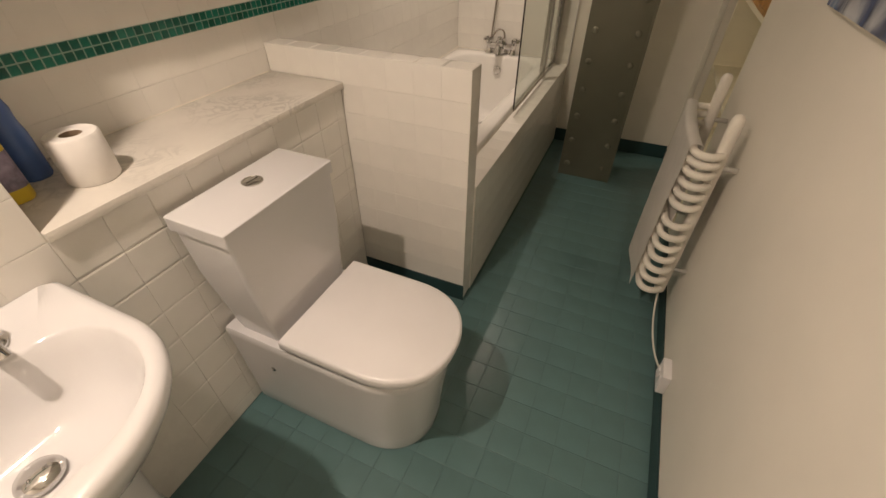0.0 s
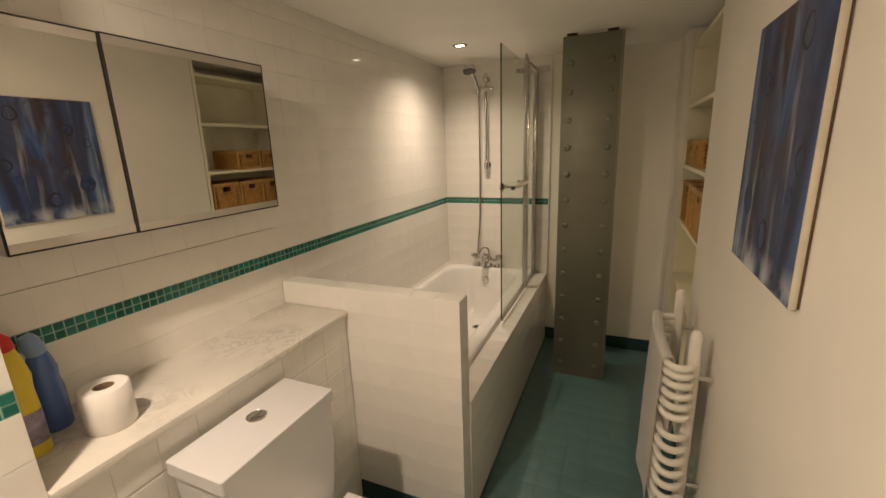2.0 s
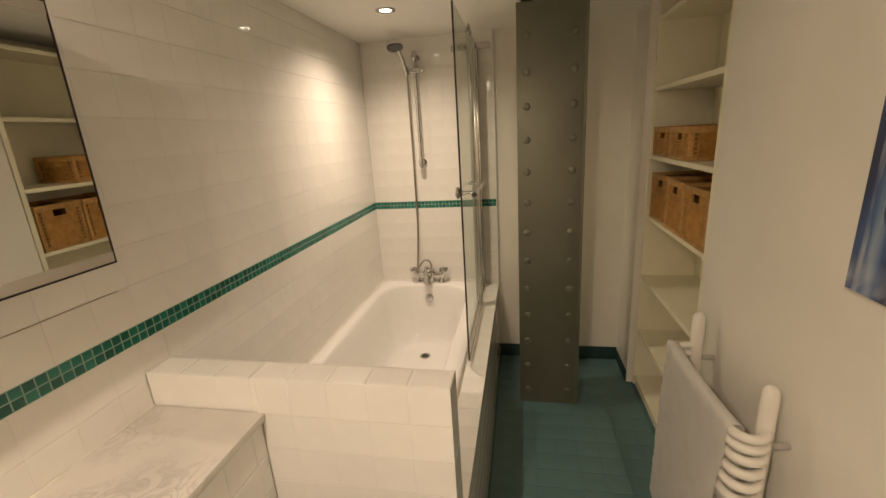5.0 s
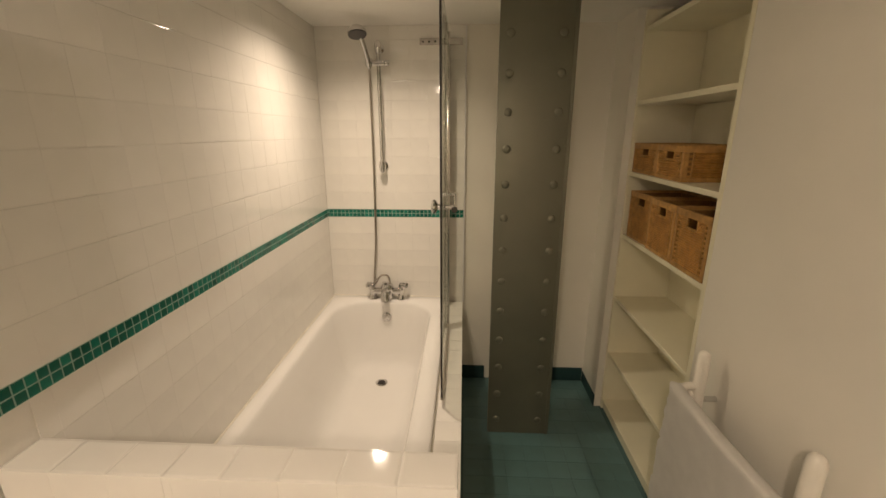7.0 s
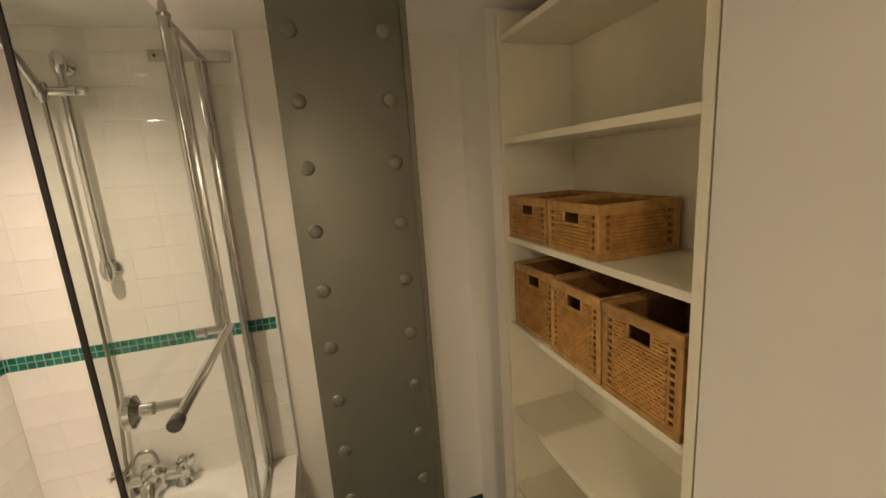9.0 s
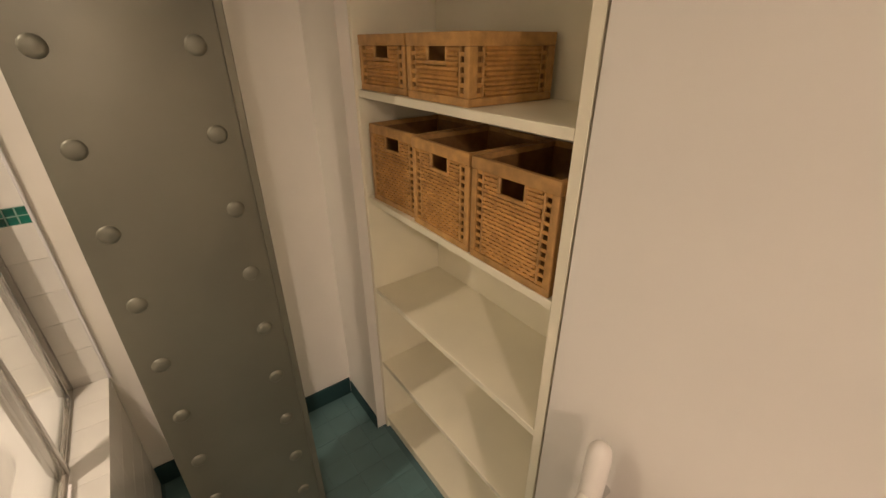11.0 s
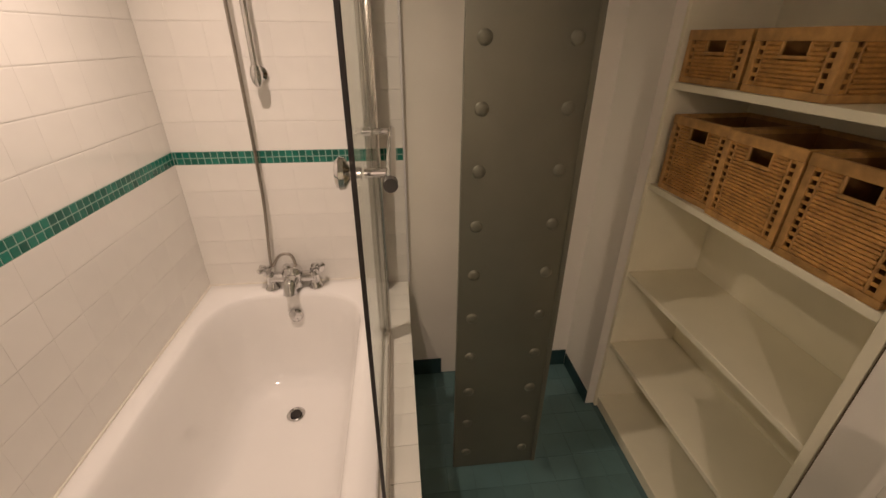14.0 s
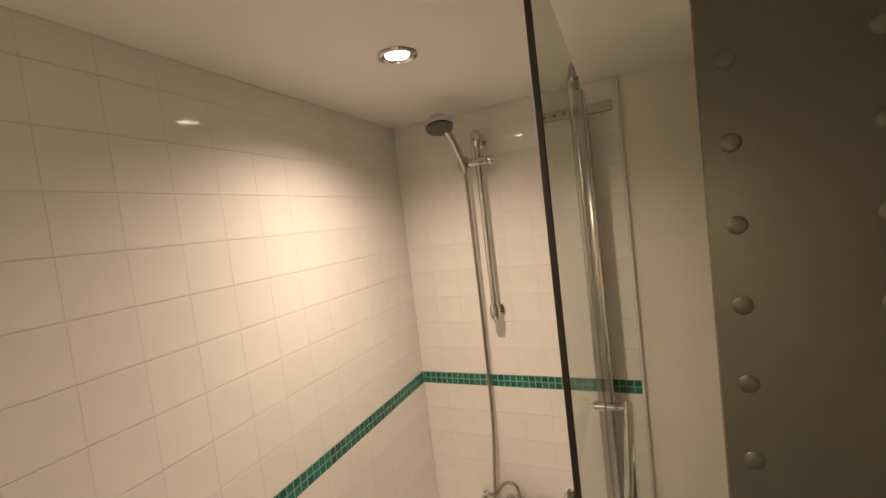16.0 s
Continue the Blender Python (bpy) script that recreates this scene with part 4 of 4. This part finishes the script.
# ---- tiles, last ----
PITCH, GAP, CHAMFER = 0.1, (0.0001, 0.0008), (0.0003, 0.0030)


def slab(w, h, d=D, c=CHAMFER, drop=0.0004):
    """One tile lying in the x-y plane, face up, its back at z = 0."""
    b = bmesh.new()
    rings = []
    for inset, z in ((0, 0), (0, d - drop), (1, d)):
        rings.append([b.verts.new((sx * (w / 2 - inset * c[0]), sy * (h / 2 - inset * c[1]), z))
                      for sx, sy in ((-1, -1), (1, -1), (1, 1), (-1, 1))])
    bridge(b, rings)
    b.faces.new(rings[-1])
    return b


SLABS = {}
FACES = {"+x": Matrix(((0, 0, 1), (1, 0, 0), (0, 1, 0))), "-y": Matrix(((1, 0, 0), (0, 0, -1), (0, 1, 0))),
         "+y": Matrix(((-1, 0, 0), (0, 0, 1), (0, 1, 0))), "+z": Matrix.Identity(3)}
rng = random.Random(5)


def grid(spans_u, spans_v):
    return [(u0, u1, v0, v1) for u0, u1 in spans_u for v0, v1 in spans_v]


def spans(lo, hi, origin, pitch=PITCH):
    """The stretches between lo and hi cut at origin + k * pitch."""
    cuts = [lo]
    k = math.ceil((lo - origin) / pitch - 1e-6)
    while origin + k * pitch < hi - 1e-6:
        c = origin + k * pitch
        if c > lo + 0.004:
            cuts.append(c)
        k += 1
    cuts.append(hi)
    return [(a, b) for a, b in zip(cuts, cuts[1:]) if b - a > 0.008]


def lay(parent, name, face, bed, cells, material, limit=300, gap=GAP, tilt=0.16, d=D, edge=CHAMFER, rest_label="", drop=0.0004):
    """Lay cells (u0, u1, v0, v1) on a bed plane; the first ones are pieces of their own, those past the limit one joined part."""
    turn = FACES[face]
    rest = bmesh.new()
    for i, (u0, u1, v0, v1) in enumerate(cells):
        w, h = round(u1 - u0 - gap[0], 4), round(v1 - v0 - gap[1], 4)
        cu, cv = (u0 + u1) / 2, (v0 + v1) / 2
        at = {"+x": (bed, cu, cv), "-y": (cu, bed, cv), "+y": (cu, bed, cv), "+z": (cu, cv, bed)}[face]
        key = (w, h, d, drop, material.name)
        if i < limit:
            if key not in SLABS:
                SLABS[key] = mesh_of(name, slab(w, h, d, edge, drop), material)
            ob = new(name, SLABS[key])
            lean = Euler([radians(rng.uniform(-tilt, tilt)) for _ in range(2)] + [0]).to_matrix()
            ob.matrix_world = Matrix.LocRotScale(at, (turn @ lean).to_quaternion(), None)
            ob.parent = parent
        else:
            b = slab(w, h, d, edge, drop)
            bmesh.ops.transform(b, matrix=Matrix.LocRotScale(at, turn.to_quaternion(), None), verts=b.verts)
            me = bpy.data.meshes.new("tmp")
            b.to_mesh(me)
            b.free()
            rest.from_mesh(me)
            bpy.data.meshes.remove(me)
    if len(rest.verts):
        ob = new(name + "_field", mesh_of(name + "_field", rest, material))
        ob.parent = parent
        tagged(ob, rest_label, kind="stuff")
    rest.free() if rest.is_valid else None


BAND0, BAND1 = 1.055, 1.101
MZ = [(BAND0, (BAND0 + BAND1) / 2), ((BAND0 + BAND1) / 2, BAND1)]
UPPER = spans(BAND1, CEIL - 0.001, BAND1)
# long wall: the middle of the wall first, the far top last
cells = [c for c in grid(spans(-2.766, 0, 0), UPPER) if not (c[0] > -2.68 and c[1] < -1.94 and c[2] > 1.31 and c[3] < 1.80)]
cells += grid(spans(HALF_Y1 + 0.001, 0, 0), spans(0.5605, BAND0, BAND0))
cells += grid(spans(-2.766, HALF_Y0 - 0.002, 0), spans(LEDGE_Z + 0.001, BAND0, BAND0))
cells.sort(key=lambda c: c[2] > 1.75 or c[3] > 2.0)
lay(wall_left, "tile", "+x", -D, cells, TILE, 330, rest_label="glazed white wall tiles near the ceiling")
lay(wall_tiled_end, "tile", "-y", D * 0.5, grid(spans(0.001, BATH_X - 0.001, BATH_X), UPPER + spans(0.5605, BAND0, BAND0)), TILE)
lay(wall_half, "tile", "-y", HALF_Y0 + D, grid(spans(0.002, BOXED, HALF_X), spans(LEDGE_Z + 0.002, HALF_Z, HALF_Z))
    + grid(spans(BOXED, HALF_X, HALF_X), spans(0.001, HALF_Z, HALF_Z)), TILE)
lay(wall_half, "tile", "+z", HALF_Z - D, grid(spans(0.001, HALF_X, HALF_X), [(HALF_Y0, HALF_Y1)]), TILE, tilt=0.5, gap=(0.0016, 0.0008), edge=(0.0040, 0.0060), drop=0.0014)
lay(wall_half, "tile", "+x", HALF_X - D, grid([(HALF_Y0, HALF_Y1)], spans(0.001, HALF_Z, HALF_Z)), TILE)
lay(wall_half, "tile", "+y", HALF_Y1 - D, grid(spans(0.001, BATH_X - 0.1, HALF_X), spans(0.5605, HALF_Z, HALF_Z)), TILE)
lay(wall_ledge, "tile", "+x", BOXED - D, grid(spans(-2.767, HALF_Y0 - 0.007, -2.767), spans(0.001, LEDGE_Z - 0.023, LEDGE_Z - 0.023)), TILE, gap=(0.0004, 0.0020), edge=(0.0006, 0.0042), drop=0.0012)
lay(wall_basin, "tile", "+x", BOXED - D, grid(spans(-3.6, -2.768, -2.767), UPPER[:5] + spans(0.3, BAND0, LEDGE_Z - 0.023)), TILE)
lay(bath_panel, "tile", "+x", BATH_X - D, grid(spans(HALF_Y1 + 0.001, -0.001, 0), spans(0.001, 0.53, 0.53)), TILE)
lay(bath_panel, "tile", "+z", 0.53 - D, grid([(0.702, BATH_X)], spans(HALF_Y1 + 0.001, -0.001, 0)), TILE)
for parent, face, bed, lo, hi in ((wall_left, "+x", -D, -2.766, 0), (wall_tiled_end, "-y", D * 0.5, 0.001, BATH_X),
                                  (wall_basin, "+x", BOXED - D, -3.4, -2.768)):
    b0, b1 = (BAND0, BAND1)
    bed_lo = {"+x": (bed + 0.0002, lo, b0), "-y": (lo, bed - 0.0018, b0)}[face]
    bed_hi = {"+x": (bed + 0.0018, hi, b1), "-y": (hi, bed - 0.0002, b1)}[face]
    part("mosaic_bed", boxed(bed_lo, bed_hi), MOSAIC_GROUT, parent, "pale green mosaic grout")
    lay(parent, "mosaic_tile", face, bed, grid(spans(lo, hi, hi, 0.0232), MZ), MOSAIC, 300, gap=(0.0034, 0.0034), edge=(0.0015, 0.0015), tilt=0.6, d=0.0028)
# thin strip, browner than the other grout, along one joint below the cabinet
part("brown_joint", boxed((0.0001, -2.764, 1.2000), (0.0009, -1.832, 1.2022)), mat("brown_grout", (0.36, 0.31, 0.25), 0.8, vary=0.25, scale=30), wall_left, "darker brown joint under the cabinet")
floor_cells = [c for c in grid(spans(0.3, 1.594, 0.01), spans(-3.6, -0.007, 0.0))
               if not (c[0] < BATH_X - 0.02 and c[2] > HALF_Y0 - 0.02)]
floor_cells.sort(key=lambda c: c[2] < -2.9 or c[3] > -0.35)
lay(floor, "tile", "+z", -D, floor_cells, FLOOR_TILE, 300, gap=(0.0010, 0.0010), edge=(0.0010, 0.0010), tilt=0.012, rest_label="teal floor tiles away from the toilet")
